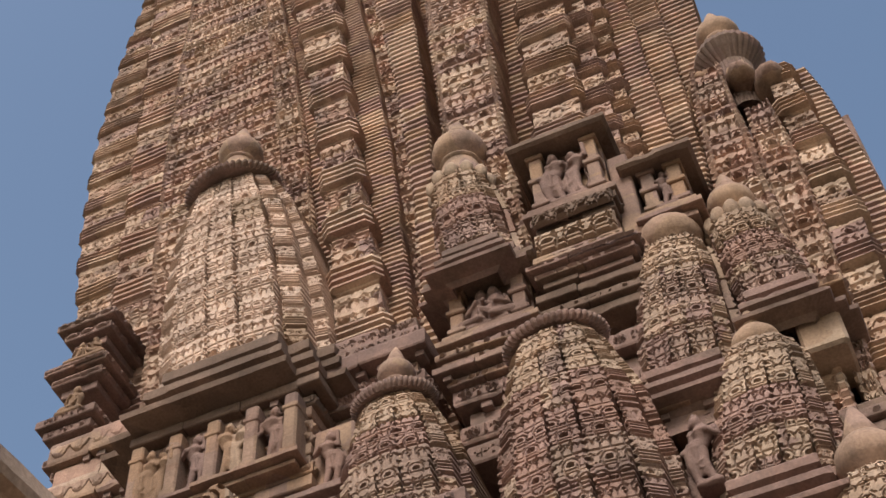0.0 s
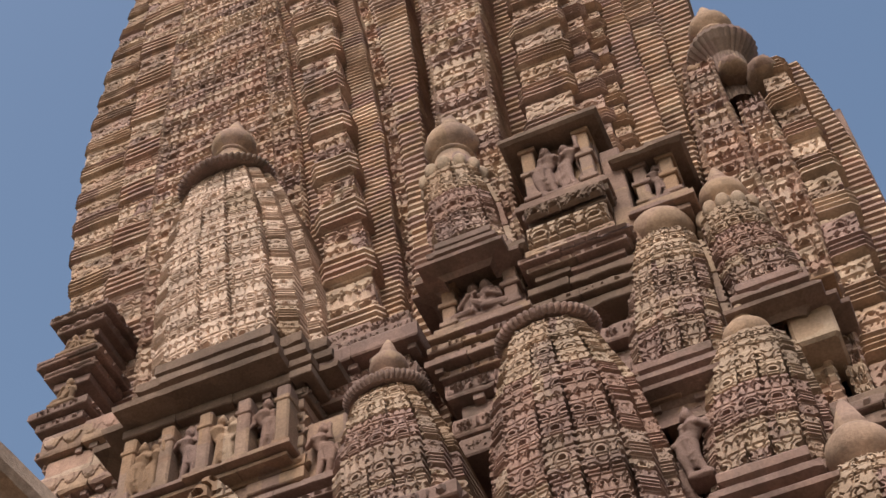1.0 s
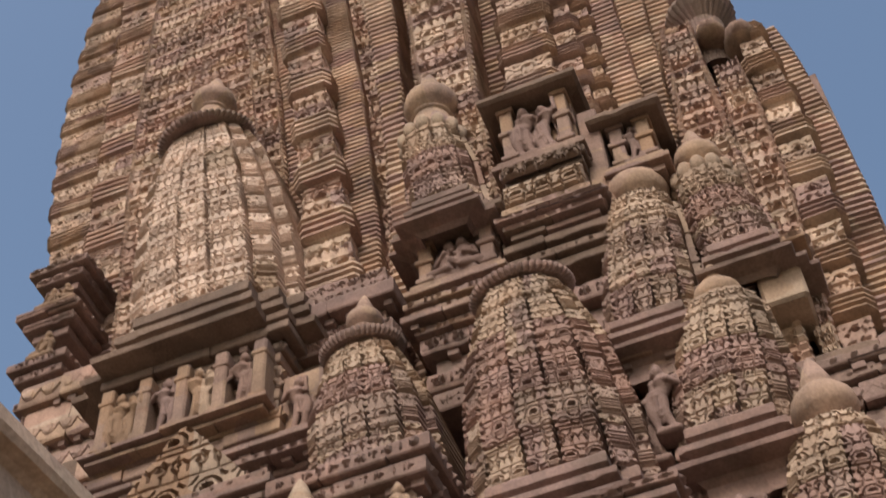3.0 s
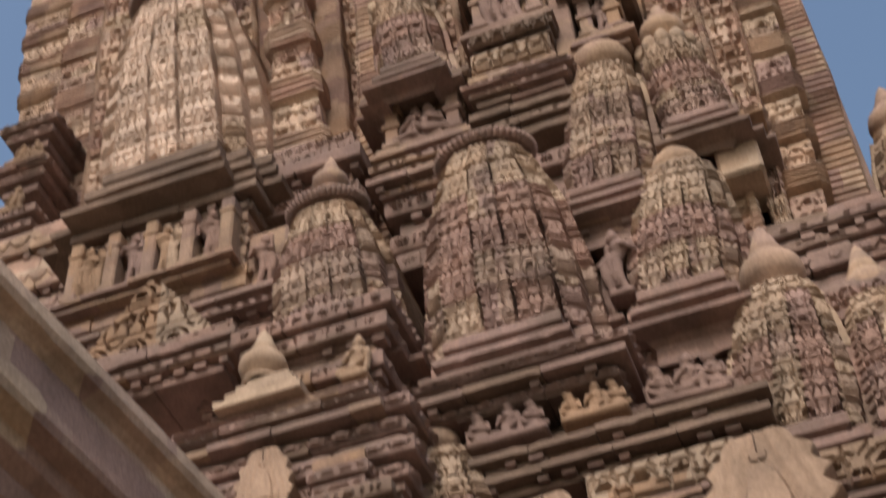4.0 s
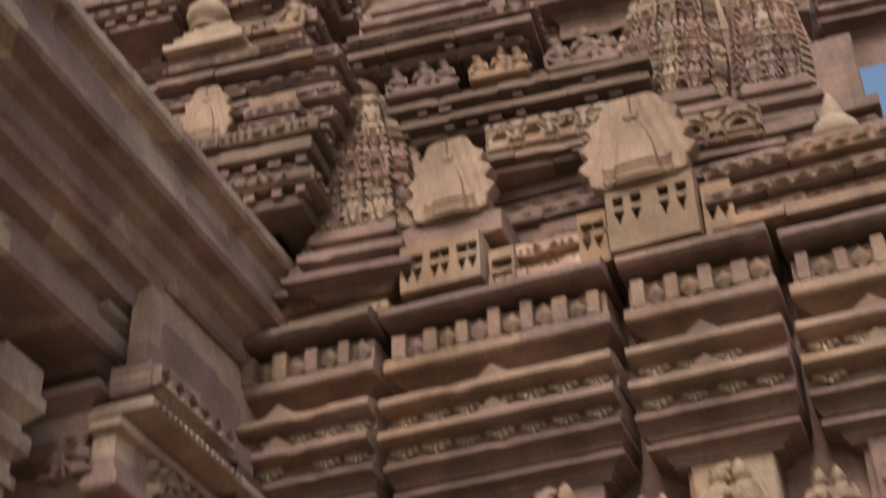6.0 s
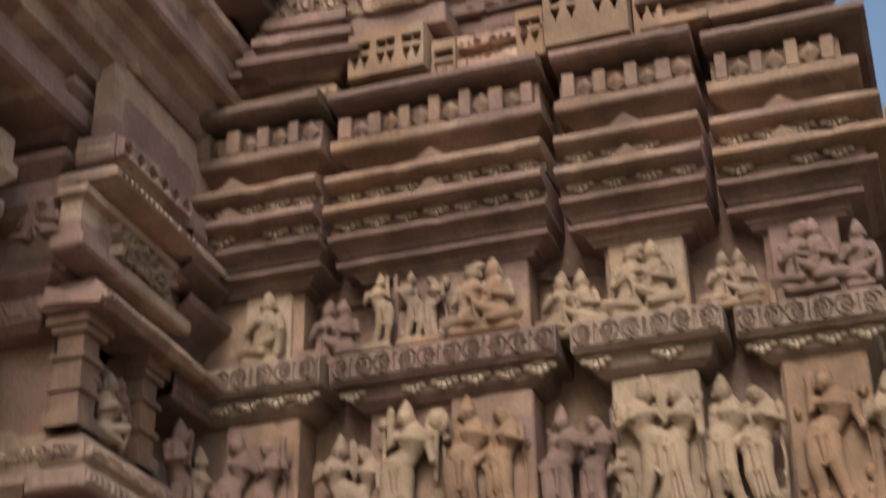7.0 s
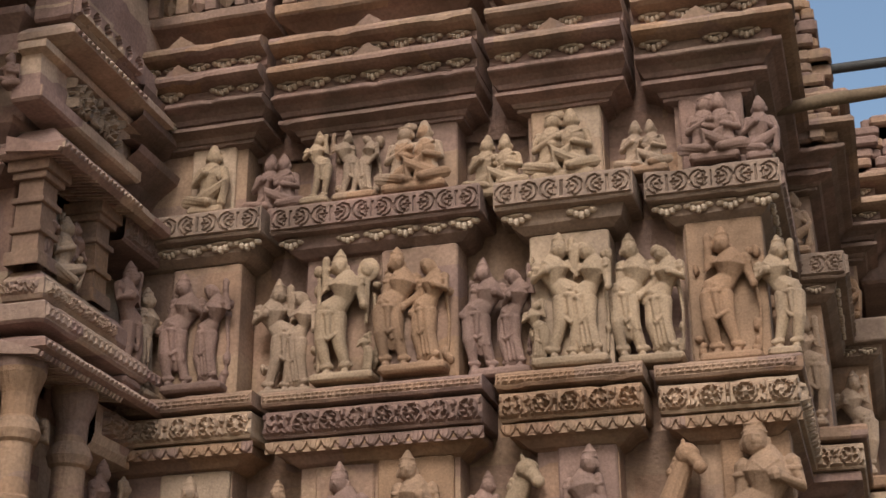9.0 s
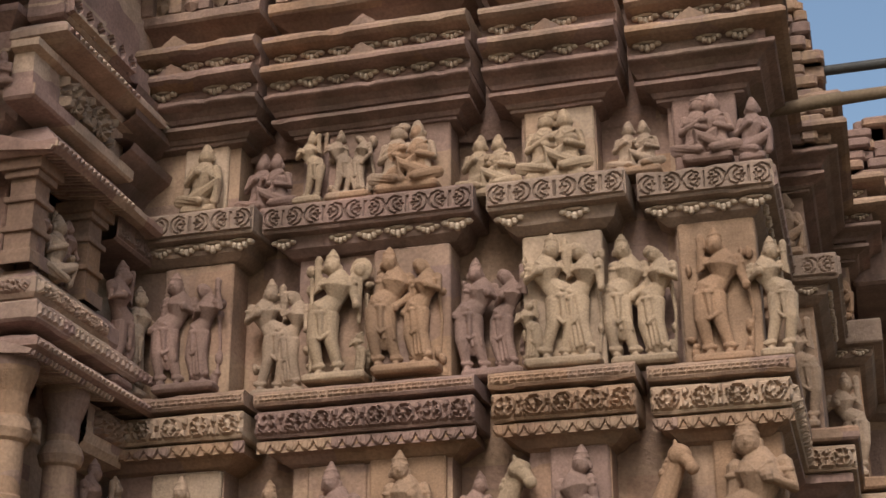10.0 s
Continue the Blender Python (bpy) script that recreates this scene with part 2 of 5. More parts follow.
def courses(s, z, h, cw, seed=0):
    """Lattice blocks with groups of overhanging mouldings between."""
    k = np.floor(z / h)
    y = z / h - k
    lat = lattice(s, z * 1.0, cw, h * 0.5 / 2, seed)
    fin = fins((y - 0.58) * h, h * 0.105)
    out = np.where(y < 0.57, lat * 0.8, fin * 1.15 + 0.55)
    return np.where((y > 0.55) & (y < 0.585), -1.8, out)


def plan_columns(plan, res):
    """Subdivides a plan polyline; gives points, normals, run length along each facet, facet index."""
    pts, nrm, run, idx = [], [], [], []
    for i, (a, b) in enumerate(zip(plan[:-1], plan[1:])):
        a, b = np.array(a, float), np.array(b, float)
        L = np.linalg.norm(b - a)
        n = max(1, int(round(L / res)))
        d = (b - a) / L
        for k in range(n + 1):
            if i and k == 0:
                continue
            pts.append(a + (b - a) * k / n); nrm.append((d[1], -d[0])); run.append(L * k / n - L / 2); idx.append(i)
    return np.array(pts), np.array(nrm), np.array(run), np.array(idx)


# ---------- setting: ground ----------
g = Mesh()
n = 41
gx = np.sign(np.linspace(-1, 1, n)) * np.abs(np.linspace(-1, 1, n)) ** 3 * 900
X, Y = np.meshgrid(gx, gx)
g.grid(np.stack([X, Y, np.where(np.hypot(X, Y) < 40, 0, -0.4) + 0.0 * X], -1))
tagged(g.make("ground", M_GROUND), "dusty stone-paved ground of the temple platform", "ground", kind="structure")

# ---------- setting: temple wall with its offsets ----------
# plain wall face: projecting stretches with statue recesses between them
PLAN = [(-4.95, 8.95), (-4.03, 8.95), (-4.03, 9.22), (-3.52, 9.22), (-3.52, 9.04), (-2.31, 9.04), (-2.31, 9.30), (-1.75, 9.30), (-1.75, 9.08),
        (-1.17, 9.08), (-1.17, 9.33), (-0.64, 9.33), (-0.64, 9.22), (-0.12, 9.22), (-0.12, 11.2), (0.25, 11.2), (0.25, 13.0), (0.58, 13.0), (0.58, 15.0), (1.3, 15.0), (1.3, 19.0)]
SEGS = [(-4.95, -4.03, 8.95), (-3.52, -2.31, 9.04), (-1.75, -1.17, 9.08), (-0.64, -0.12, 9.22)]
SIDE = 0.235   # how far mouldings run out sideways
wall = thing("wall_south", "carved sandstone temple wall with stepped projections and statue rows", "wall", (-2, 9, 0), kind="structure")


def course(name, prof, mat, far=True, back=0.5, mats=()):
    """One moulding, a block of its own on each projecting stretch; the last one turns the corner."""
    blocks = []
    for k, (x0, x1, y) in enumerate(SEGS):
        m = Mesh()
        if k < 3:
            rows = []
            for o, z in prof:
                l = min(o, SIDE) if o > 0 else o
                rows.append([(x0 - l, y + back, z), (x0 - l, y - o, z), (x1 + l, y - o, z), (x1 + l, y + back, z)])
            m.worn(np.array(rows))
        else:
            plan = [(x0, y + back), (x0, y), (x1, y), (x1, 11.2), (0.25, 11.2), (0.25, 13.0), (0.58, 13.0), (0.58, 15.0), (1.3, 15.0), (1.3, 19.0)]
            m.sweep(plan if far else plan[:3] + [(x1, 10.7)], prof)
            v = m.v[0]
            v[:, 0] = np.where(v[:, 1] < 11, np.maximum(v[:, 0], x0 - SIDE), v[:, 0])
        blocks.append(hold(wall, m.make(name, mats[k] if mats else mat)))
    return blocks


m = Mesh(); m.sweep(PLAN, [(0, 0), (0, 7.6)])
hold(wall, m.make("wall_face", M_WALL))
m = Mesh(); m.sweep([(-4.95, 9.1), (-0.2, 9.36), (-0.2, 11.5)], [(0, 7.0), (0, 8.7)])
hold(wall, m.make("wall_core", M_DARK))
FRIEZE = (M_PALE, M_STROSE, M_STATUE, M_PALE)
course("base_moulding", [(0.0, 3.0), (0.12, 3.0), (0.2, 3.1), (0.2, 3.25), (0.05, 3.35), (0.0, 3.35)], M_WALL)
# lower ledge: fretted strip, relief frieze, scalloped hanging
LEDGE = course("ledge", [(0.0, 4.98), (0.06, 4.97), (0.25, 4.93), (0.265, 4.91), (0.265, 4.84), (0.25, 4.82), (0.12, 4.81), (0.11, 4.79)][::-1], M_WALL)
FRIEZE_ROW = course("frieze_course", [(0.10, 4.58), (0.21, 4.585), (0.22, 4.60), (0.22, 4.77), (0.215, 4.785), (0.11, 4.79)], M_PALE, mats=FRIEZE)
HANGING = course("hanging_course", [(0.0, 4.40), (0.05, 4.42), (0.11, 4.47), (0.18, 4.50), (0.18, 4.56), (0.17, 4.575), (0.10, 4.58)], M_WALL)
# scroll band between the statue rows
SCROLLS = course("scroll_band", [(0.0, 6.04), (0.05, 6.05), (0.12, 6.10), (0.14, 6.16), (0.15, 6.19), (0.225, 6.20), (0.235, 6.215), (0.235, 6.41), (0.225, 6.43), (0.1, 6.46), (0.0, 6.47)], M_GREY, mats=(M_GREY, M_DARK, M_GREY, M_GREY))
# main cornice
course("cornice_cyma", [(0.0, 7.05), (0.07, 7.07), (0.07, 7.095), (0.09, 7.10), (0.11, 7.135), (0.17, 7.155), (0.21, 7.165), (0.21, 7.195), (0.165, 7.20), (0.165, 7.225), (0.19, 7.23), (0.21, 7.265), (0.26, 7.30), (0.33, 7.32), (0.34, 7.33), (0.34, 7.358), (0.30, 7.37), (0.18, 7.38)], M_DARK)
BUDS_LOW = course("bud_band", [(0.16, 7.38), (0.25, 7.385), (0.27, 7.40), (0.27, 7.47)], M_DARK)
course("cornice_lower", [(0.27, 7.47), (0.40, 7.49), (0.44, 7.51), (0.44, 7.54), (0.41, 7.58), (0.30, 7.61), (0.13, 7.63)], M_WALL)
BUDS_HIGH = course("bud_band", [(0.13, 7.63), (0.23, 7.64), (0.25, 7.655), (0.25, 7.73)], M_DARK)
course("cornice_upper", [(0.25, 7.73), (0.38, 7.755), (0.42, 7.78), (0.42, 7.81), (0.39, 7.85), (0.28, 7.88), (0.0, 7.92)], M_WALL)
course("parapet_ledge", [(0.0, 7.92), (0.04, 7.98), (0.2, 8.08), (0.30, 8.10), (0.32, 8.12), (0.32, 8.19), (0.30, 8.21), (0.08, 8.23)], M_WALL, far=False)
course("parapet_frieze", [(0.08, 8.23), (0.08, 8.46), (0.14, 8.48)], M_DARK, far=False)
course("roof_slab", [(0.14, 8.48), (0.38, 8.50), (0.42, 8.53), (0.42, 8.58), (0.36, 8.62), (0.1, 8.66), (-0.3, 8.70)], M_DARK, far=False)


def facets(plan, out):
    """The front faces of a moulding that stands out by out, shortened by that much at both ends: x0, x1, y."""
    return [(x0 - SIDE + out, x1 + SIDE - out, y - out) for x0, x1, y in SEGS]


def bud(m, w, h):
    """A little three-lobed flower."""
    for dx, dz, rx, rz in ((-0.40, 0.55, 0.17, 0.26), (0.40, 0.55, 0.17, 0.26), (-0.19, 0.3, 0.13, 0.34), (0.19, 0.3, 0.13, 0.34), (0.0, 0.15, 0.12, 0.42), (0.0, 0.78, 0.42, 0.16)):
        m.blob((dx * w, -0.012, dz * h), (rx * w, 0.026, rz * h), 7, 5)
    return m


bud_mesh = bud(Mesh(), 0.15, 0.06).make("flower_bud", M_BUD)
bud_data = bud_mesh.data
bpy.data.objects.remove(bud_mesh)


def bud_row(z, out, gap, blocks, s=1.0, skip=0.08):
    rnd = random.Random(int(z * 100))
    for (x0, x1, y), block in zip(facets(PLAN, out), blocks):
        k = max(2, int((x1 - x0 + 2 * out) / gap))
        for i in range(k):
            if rnd.random() < skip:
                continue
            o = new("flower_bud", bud_data)
            o.location = (x0 - out + 0.03 + (x1 - x0 + 2 * out - 0.06) * (i + 0.5) / k, y, z)
            o.scale = (s * rnd.uniform(0.85, 1.1),) * 3
            hold(block, o)


bud_row(7.415, 0.275, 0.22, BUDS_LOW, 1.25)
bud_row(7.67, 0.255, 0.22, BUDS_HIGH, 1.25)
bud_row(6.11, 0.13, 0.22, SCROLLS, 1.35)
# the same flowers on the receding faces beyond the corner
rnd = random.Random(8)
for z, out in ((7.415, 0.275), (7.67, 0.255), (6.11, 0.135)):
    for fx, fy0, fy1 in ((-0.12, 9.15, 10.9), (0.25, 11.1, 12.7)):
        k = int((fy1 - fy0) / 0.23)
        for i in range(k):
            o = new("flower_bud", bud_data)
            o.matrix_world = Matrix.Translation((fx + out, fy0 + (i + 0.5) * 0.23, z)) @ Matrix.Rotation(radians(90), 4, "Z")
            o.scale = (rnd.uniform(0.9, 1.15),) * 3
            o.parent = wall
            o.matrix_parent_inverse = Matrix.Translation(wall.location).inverted()
    for x0, fy in ((-0.02, 11.2), (0.35, 13.0)):
        for i in range(2):
            o = new("flower_bud", bud_data)
            o.location = (x0 + out + 0.02 + i * 0.19 - 0.1, fy - out, z)
            hold(wall, o)

# pointed crests on the cornice edges
for z, out in ((7.58, 0.40), (7.85, 0.38)):
    for x0, x1, y in facets(PLAN, out):
        for fx in ((0.5,) if x1 - x0 < 1.2 else (0.22, 0.62)):
            m = Mesh()
            c = x0 + (x1 - x0) * fx
            m.add([(c - 0.16, y - 0.01, z - 0.04), (c - 0.09, y - 0.02, z + 0.02), (c, y - 0.03, z + 0.08), (c + 0.09, y - 0.02, z + 0.02), (c + 0.16, y - 0.01, z - 0.04),
                   (c - 0.16, y + 0.12, z - 0.04), (c - 0.09, y + 0.1, z + 0.03), (c, y + 0.08, z + 0.08), (c + 0.09, y + 0.1, z + 0.03), (c + 0.16, y + 0.12, z - 0.04)],
                  [(0, 4, 3, 2, 1), (0, 1, 6, 5), (1, 2, 7, 6), (2, 3, 8, 7), (3, 4, 9, 8)])
            hold(wall, m.make("crest", M_WALL))

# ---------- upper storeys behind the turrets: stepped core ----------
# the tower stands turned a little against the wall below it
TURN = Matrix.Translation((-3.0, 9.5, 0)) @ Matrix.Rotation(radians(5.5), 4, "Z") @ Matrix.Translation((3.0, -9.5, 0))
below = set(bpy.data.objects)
core = Mesh()
core.box(-9.0, -0.1, 9.75, 17, 8.0, 11.0)
core.box(-9.6, -0.45, 11.2, 17, 10.9, 18.5)
core.box(-9.8, -1.75, 11.9, 17, 18.4, 24.0)
core.box(-11.2, -4.5, 12.2, 17, 23.9, 33.0)
tagged(core.make("tower_core", M_DARK), "rough dark masonry core of the temple tower", "tower core", kind="structure")

# ---------- main tower: carved ribs ----------
tower = thing("main_tower", "tall curved sandstone tower with carved lattice ribs and stacked courses", "temple tower", (-6, 11, 12))
rib_count = [0]


def bow(c, z, za, zb):
    """An edge that bows with height about 18 m; straight below za and above zb."""
    q = np.clip(z, za, zb) - 18
    u = c[0] + c[1] * q + c[2] * q * q
    return u + (c[1] + 2 * c[2] * q) * (z - 18 - q)


def rib(kind, left, right, face, cw, ch, z0, z1, depth, bent=(17.0, 26.0)):
    """A carved rib of the tower between two bowed edges, its face at depth face."""
    i = rib_count[0]
    rib_count[0] += 1
    mid = np.array(sum(bent) / 2)
    w0 = float(bow(right, mid, *bent) - bow(left, mid, *bent))
    nz = int((z1 - z0) / (0.021 if kind != "fins" else ch / 5))
    zz = np.linspace(z0, z1, nz)
    plan = [(-w0 / 2 + 0.02, depth), (-w0 / 2, 0.0), (w0 / 2, 0.0), (w0 / 2 - 0.02, depth)]
    pts, nrm, run, idx = plan_columns(plan, 0.021)
    S, Z = np.meshgrid(run, zz)
    F = np.broadcast_to(idx == 1, S.shape)
    if kind == "lattice":
        hgt = lattice(S, Z, cw, ch, i, 0.05) * 0.06
        hgt = np.where(np.abs(np.mod(Z, ch * 5) / (ch * 5) - 0.02) < 0.03, -0.03, hgt)
        # a rounded bead down both edges
        hgt = np.where(w0 / 2 - np.abs(S) < min(0.05, 0.09 * w0), 0.02 + 0.02 * np.sin(Z * 60), hgt)
        hgt = np.where(F, hgt, fins(Z, ch * 0.5) * 0.03)
    elif kind == "fins":
        hgt = fins(Z, ch) * (0.03 if w0 > 0.25 else 0.018)
    else:
        hgt = courses(S, Z, ch, cw, i) * (0.05 if kind == "blocks" else 0.04)
    hgt = hgt + 0.012 * np.sin(Z * 3.1 + i) * np.sin(S * 5 + Z)
    lo, hi = bow(left, Z, *bent), bow(right, Z, *bent)
    P = np.stack([(lo + hi) / 2 + pts[:, 0][None] * (hi - lo) / w0 + nrm[:, 0][None] * hgt, face + 0.03 * (Z - 14) + pts[:, 1][None] + nrm[:, 1][None] * hgt, Z], -1)
    m = Mesh()
    m.grid(P)
    m.grid(np.stack([P[-1], P[-1] * [1, 0, 1] + [0, face + 0.03 * (z1 - 14) + depth, 0]]))
    hold(tower, m.make("carved_rib", M_TOWER))


rib("courses", (-10.25, -0.2636, 0.0127), (-10.02, -0.0652, -0.0004), 11.4, 0.3, 0.85, 15.0, 33.5, 2.0, (22.0, 31.0))
rib("courses", (-9.946, -0.0655, -0.0004), (-9.1, -0.1039, 0.0038), 11.1, 0.3, 1.25, 14.0, 32.5, 1.0, (20.0, 30.0))
rib("lattice", (-9.023, -0.0995, 0.0039), (-6.98, -0.0811, -0.0027), 10.7, 0.29, 0.27, 14.0, 31.0, 0.8, (19.0, 28.0))
rib("lattice", (-6.876, -0.105, -0.0003), (-6.56, -0.075, -0.0045), 10.4, 0.26, 0.25, 14.0, 29.5, 0.5, (17.0, 27.0))
rib("fins", (-6.54, -0.075, -0.0045), (-6.2, -0.062, -0.0061), 10.5, 0.2, 0.12, 14.0, 29.0, 0.5, (17.0, 26.0))
rib("blocks", (-6.204, -0.0758, -0.0051), (-5.684, -0.1151, 0.0028), 10.0, 0.28, 1.12, 14.0, 28.0, 0.7, (16.5, 25.0))
rib("fins", (-5.74, -0.0692, -0.0044), (-5.428, -0.0569, -0.0051), 10.3, 0.2, 0.095, 14.0, 28.0, 0.4, (17.0, 25.3))
rib("lattice", (-5.477, -0.0534, -0.0044), (-5.2, -0.0326, -0.0059), 10.5, 0.24, 0.22, 14.0, 28.0, 0.4, (17.0, 25.3))
rib("fins", (-5.25, -0.0218, -0.0087), (-4.98, -0.0295, -0.0018), 10.3, 0.2, 0.13, 14.0, 27.0, 0.6, (17.0, 24.5))
rib("fins", (-5.05, -0.03, -0.002), (-4.5, -0.05, 0.003), 10.95, 0.2, 0.13, 14.0, 26.5, 0.4, (17.0, 24.5))
rib("fins", (-4.0, -0.045, 0.005), (-3.6, 0.0, 0.001), 10.75, 0.2, 0.13, 14.0, 26.0, 0.4, (17.2, 23.0))
rib("lattice", (-4.61, -0.07, 0.0038), (-3.93, -0.0518, 0.0063), 10.0, 0.30, 0.27, 14.0, 26.0, 0.7, (17.2, 23.0))
rib("blocks", (-3.686, 0.0016, 0.0014), (-3.119, 0.0101, 0.0028), 10.2, 0.3, 0.85, 14.0, 25.5, 0.6, (18.2, 22.6))
rib("blocks", (-3.158, 0.0085, 0.0027), (-2.713, -0.0303, 0.0035), 10.4, 0.3, 0.7, 14.0, 25.5, 0.5, (18.3, 22.6))
rib("courses", (-2.71, -0.0312, 0.0036), (-2.54, -0.0083, 0.0004), 10.5, 0.2, 0.5, 13.0, 25.5, 0.5, (18.0, 22.6))
rib("fins", (-2.52, -0.0109, 0.0009), (-2.199, -0.006, -0.0026), 10.6, 0.2, 0.11, 13.0, 25.0, 0.5, (18.0, 22.6))
rib("fins", (-2.189, -0.0033, -0.0026), (-1.976, 0.0415, -0.0054), 10.8, 0.2, 0.11, 13.0, 25.0, 0.5, (18.0, 22.6))
rib("fins", (-1.968, 0.0411, -0.0047), (-1.665, 0.0683, -0.0039), 11.0, 0.2, 0.12, 13.0, 25.0, 0.8, (18.0, 22.6))
# the lower side tower leaning against it
rib("lattice", (-1.854, 0.0553, 0.0019), (-1.398, -0.011, -0.002), 10.3, 0.26, 0.25, 11.0, 19.7, 0.5, (15.5, 19.4))
rib("lattice", (-1.339, 0.0553, 0.0209), (-1.026, -0.0267, -0.0158), 10.4, 0.26, 0.25, 12.6, 18.7, 0.5, (15.6, 18.7))
rib("blocks", (-0.973, 0.0102, -0.0061), (-0.645, -0.023, -0.0169), 10.5, 0.28, 0.72, 12.6, 19.5, 0.5, (15.4, 19.3))
rib("fins", (-0.607, 0.0051, -0.0108), (-0.361, -0.0524, -0.0194), 10.8, 0.2, 0.1, 11.0, 19.7, 0.8, (15.9, 19.4))


# ---------- turrets ----------
def spire(name, label, x, y, z0, zb, w, d, h, mat, knob=1.0, amal=0.0, cell=(0.19, 0.18), base=True, top=0.36, lean=0.0, ztop=0.0, collar=False, group="turrets", bs=1.0):
    """A miniature tower: stepped ribs, ribbed disc, pot finial. zb: top of the body is zb; z0: foot."""
    e = thing(name, label, "turret", (x, y, z0), group)
    a, b = w / 2, d
    half = [(0.155, -0.72), (0.16, -0.40), (0.205, -0.40), (0.21, -0.70), (0.595, -0.64), (0.60, -0.36), (0.65, -0.36), (0.655, -0.54), (0.84, -0.42), (0.85, -0.15), (1.0, -0.12), (1.0, 1.0)]
    plan = [(-px * a, py * b) for px, py in half[::-1]] + [(px * a, py * b) for px, py in half]
    pts, nrm, run, idx = plan_columns(plan, cell[0] / 19)
    zz = np.linspace(0, zb - z0, int((zb - z0) / (cell[0] / 19)))
    S, Z = np.meshgrid(run, zz)
    k = Z / (zb - z0)
    fac = 1 - (1 - top) * k ** 2.8
    grp = sum((idx > f).astype(int) for f in (2, 5, 9, 12, 16, 19))
    wide = np.array([np.hypot(*(np.array(plan[i + 1]) - plan[i])) for i in idx])
    face = np.abs(nrm[:, 1]) > 0.7
    front = np.broadcast_to((wide > 0.08) & face, S.shape)
    stepped = np.broadcast_to((grp < 2) | (grp > 4), S.shape)
    lat = np.where(stepped, courses(S * fac, Z, cell[1] * 2.0, cell[0] * 0.8, x) * 0.09, lattice(S * fac, Z, cell[0], cell[1], x) * 0.15) * cell[0]
    hgt = np.where(front, lat, np.where(np.broadcast_to(face, S.shape), 0.0, fins(Z, 0.09) * 0.02))
    hb = cell[1] * 2.5
    slot = np.abs(np.mod(Z + 0.01, hb) - 0.01) < 0.011
    hgt = np.where(slot, -0.035, hgt)
    tone = random.Random(int(abs(x * 100)))
    hgt = hgt + 0.01 * np.sin(Z * 7 + S * 3 + x)
    P = np.stack([x + lean * k + pts[:, 0][None] * fac + nrm[:, 0][None] * hgt, y + pts[:, 1][None] * fac + nrm[:, 1][None] * hgt, z0 + Z], -1)
    rows = [int(np.searchsorted(zz, hb * i)) for i in range(int((zb - z0) / hb) + 1)]
    if len(zz) - 1 - rows[-1] < 4:
        rows.pop()
    rows.append(len(zz) - 1)
    cols = [0] + [int(np.argmax(grp == g)) for g in range(1, 7)] + [len(grp) - 1]
    for i in range(len(rows) - 1):
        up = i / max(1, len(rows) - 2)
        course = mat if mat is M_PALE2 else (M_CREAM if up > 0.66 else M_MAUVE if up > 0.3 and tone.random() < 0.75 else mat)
        for g in range(7):
            pick = course if tone.random() < 0.88 else tone.choice([M_CREAM, M_MAUVE, mat, mat])
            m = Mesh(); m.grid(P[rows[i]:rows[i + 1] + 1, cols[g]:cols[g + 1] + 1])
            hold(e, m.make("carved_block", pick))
    m = Mesh(); m.grid(np.stack([P[-1], np.broadcast_to([x, y, zb + 0.03], P[-1].shape)]))
    hold(e, m.make("top", mat))
    x += lean
    ra = amal / 1.2
    zt = zb
    if amal:
        m = Mesh()
        m.lathe((x, y, zt), [(ra * 0.62, -0.06), (ra * 0.66, 0.02), (ra * 1.02, 0.0), (ra * 1.14, 0.03), (ra * 1.18, 0.06), (ra * 1.12, 0.10), (ra * 0.9, 0.13), (ra * 0.3, 0.14)], 144, 48, 0.08)
        # half sunk into the tower: shallower than wide
        m.v = [np.concatenate(m.v) * [1, 0.7, 1] + [0, 0.3 * y - 0.07, 0]]
        hold(e, m.make("ribbed_disc", M_DARK, smooth=False))
        zt += 0.13
    q = knob
    if ztop:
        m = Mesh()
        m.lathe((x, y, 0), [(0.3 * q, zt - 0.05), (0.36 * q, zt + 0.02), (0.27 * q, (zt + ztop - 1.08 * q) / 2), (0.22 * q, ztop - 1.06 * q)], 20)
        hold(e, m.make('neck', M_KNOB, smooth=True))
        zt = ztop - 1.08 * q
    if q:
        m = Mesh()
        m.lathe((x, y, zt), [(0.20 * q, 0), (0.26 * q, 0.03 * q), (0.25 * q, 0.06 * q), (0.15 * q, 0.09 * q), (0.17 * q, 0.13 * q), (0.29 * q, 0.2 * q), (0.33 * q, 0.31 * q), (0.31 * q, 0.42 * q), (0.23 * q, 0.53 * q),
                             (0.16 * q, 0.60 * q), (0.18 * q, 0.65 * q), (0.15 * q, 0.72 * q), (0.10 * q, 0.88 * q), (0.05 * q, 1.0 * q), (0.0, 1.08 * q)], 24)
        hold(e, m.make("pot_finial", M_KNOB, smooth=True))
    x -= lean
    if collar:
        for k in range(12):
            t = 2 * math.pi * k / 12
            m = Mesh()
            m.blob((x + lean + a * top * 0.95 * math.cos(t), y + 0.6 * b * top * math.sin(t) - 0.05, zb - 0.02), (0.085, 0.07, 0.13), 8, 6)
            hold(e, m.make("lotus_petal", M_PALE, smooth=True))
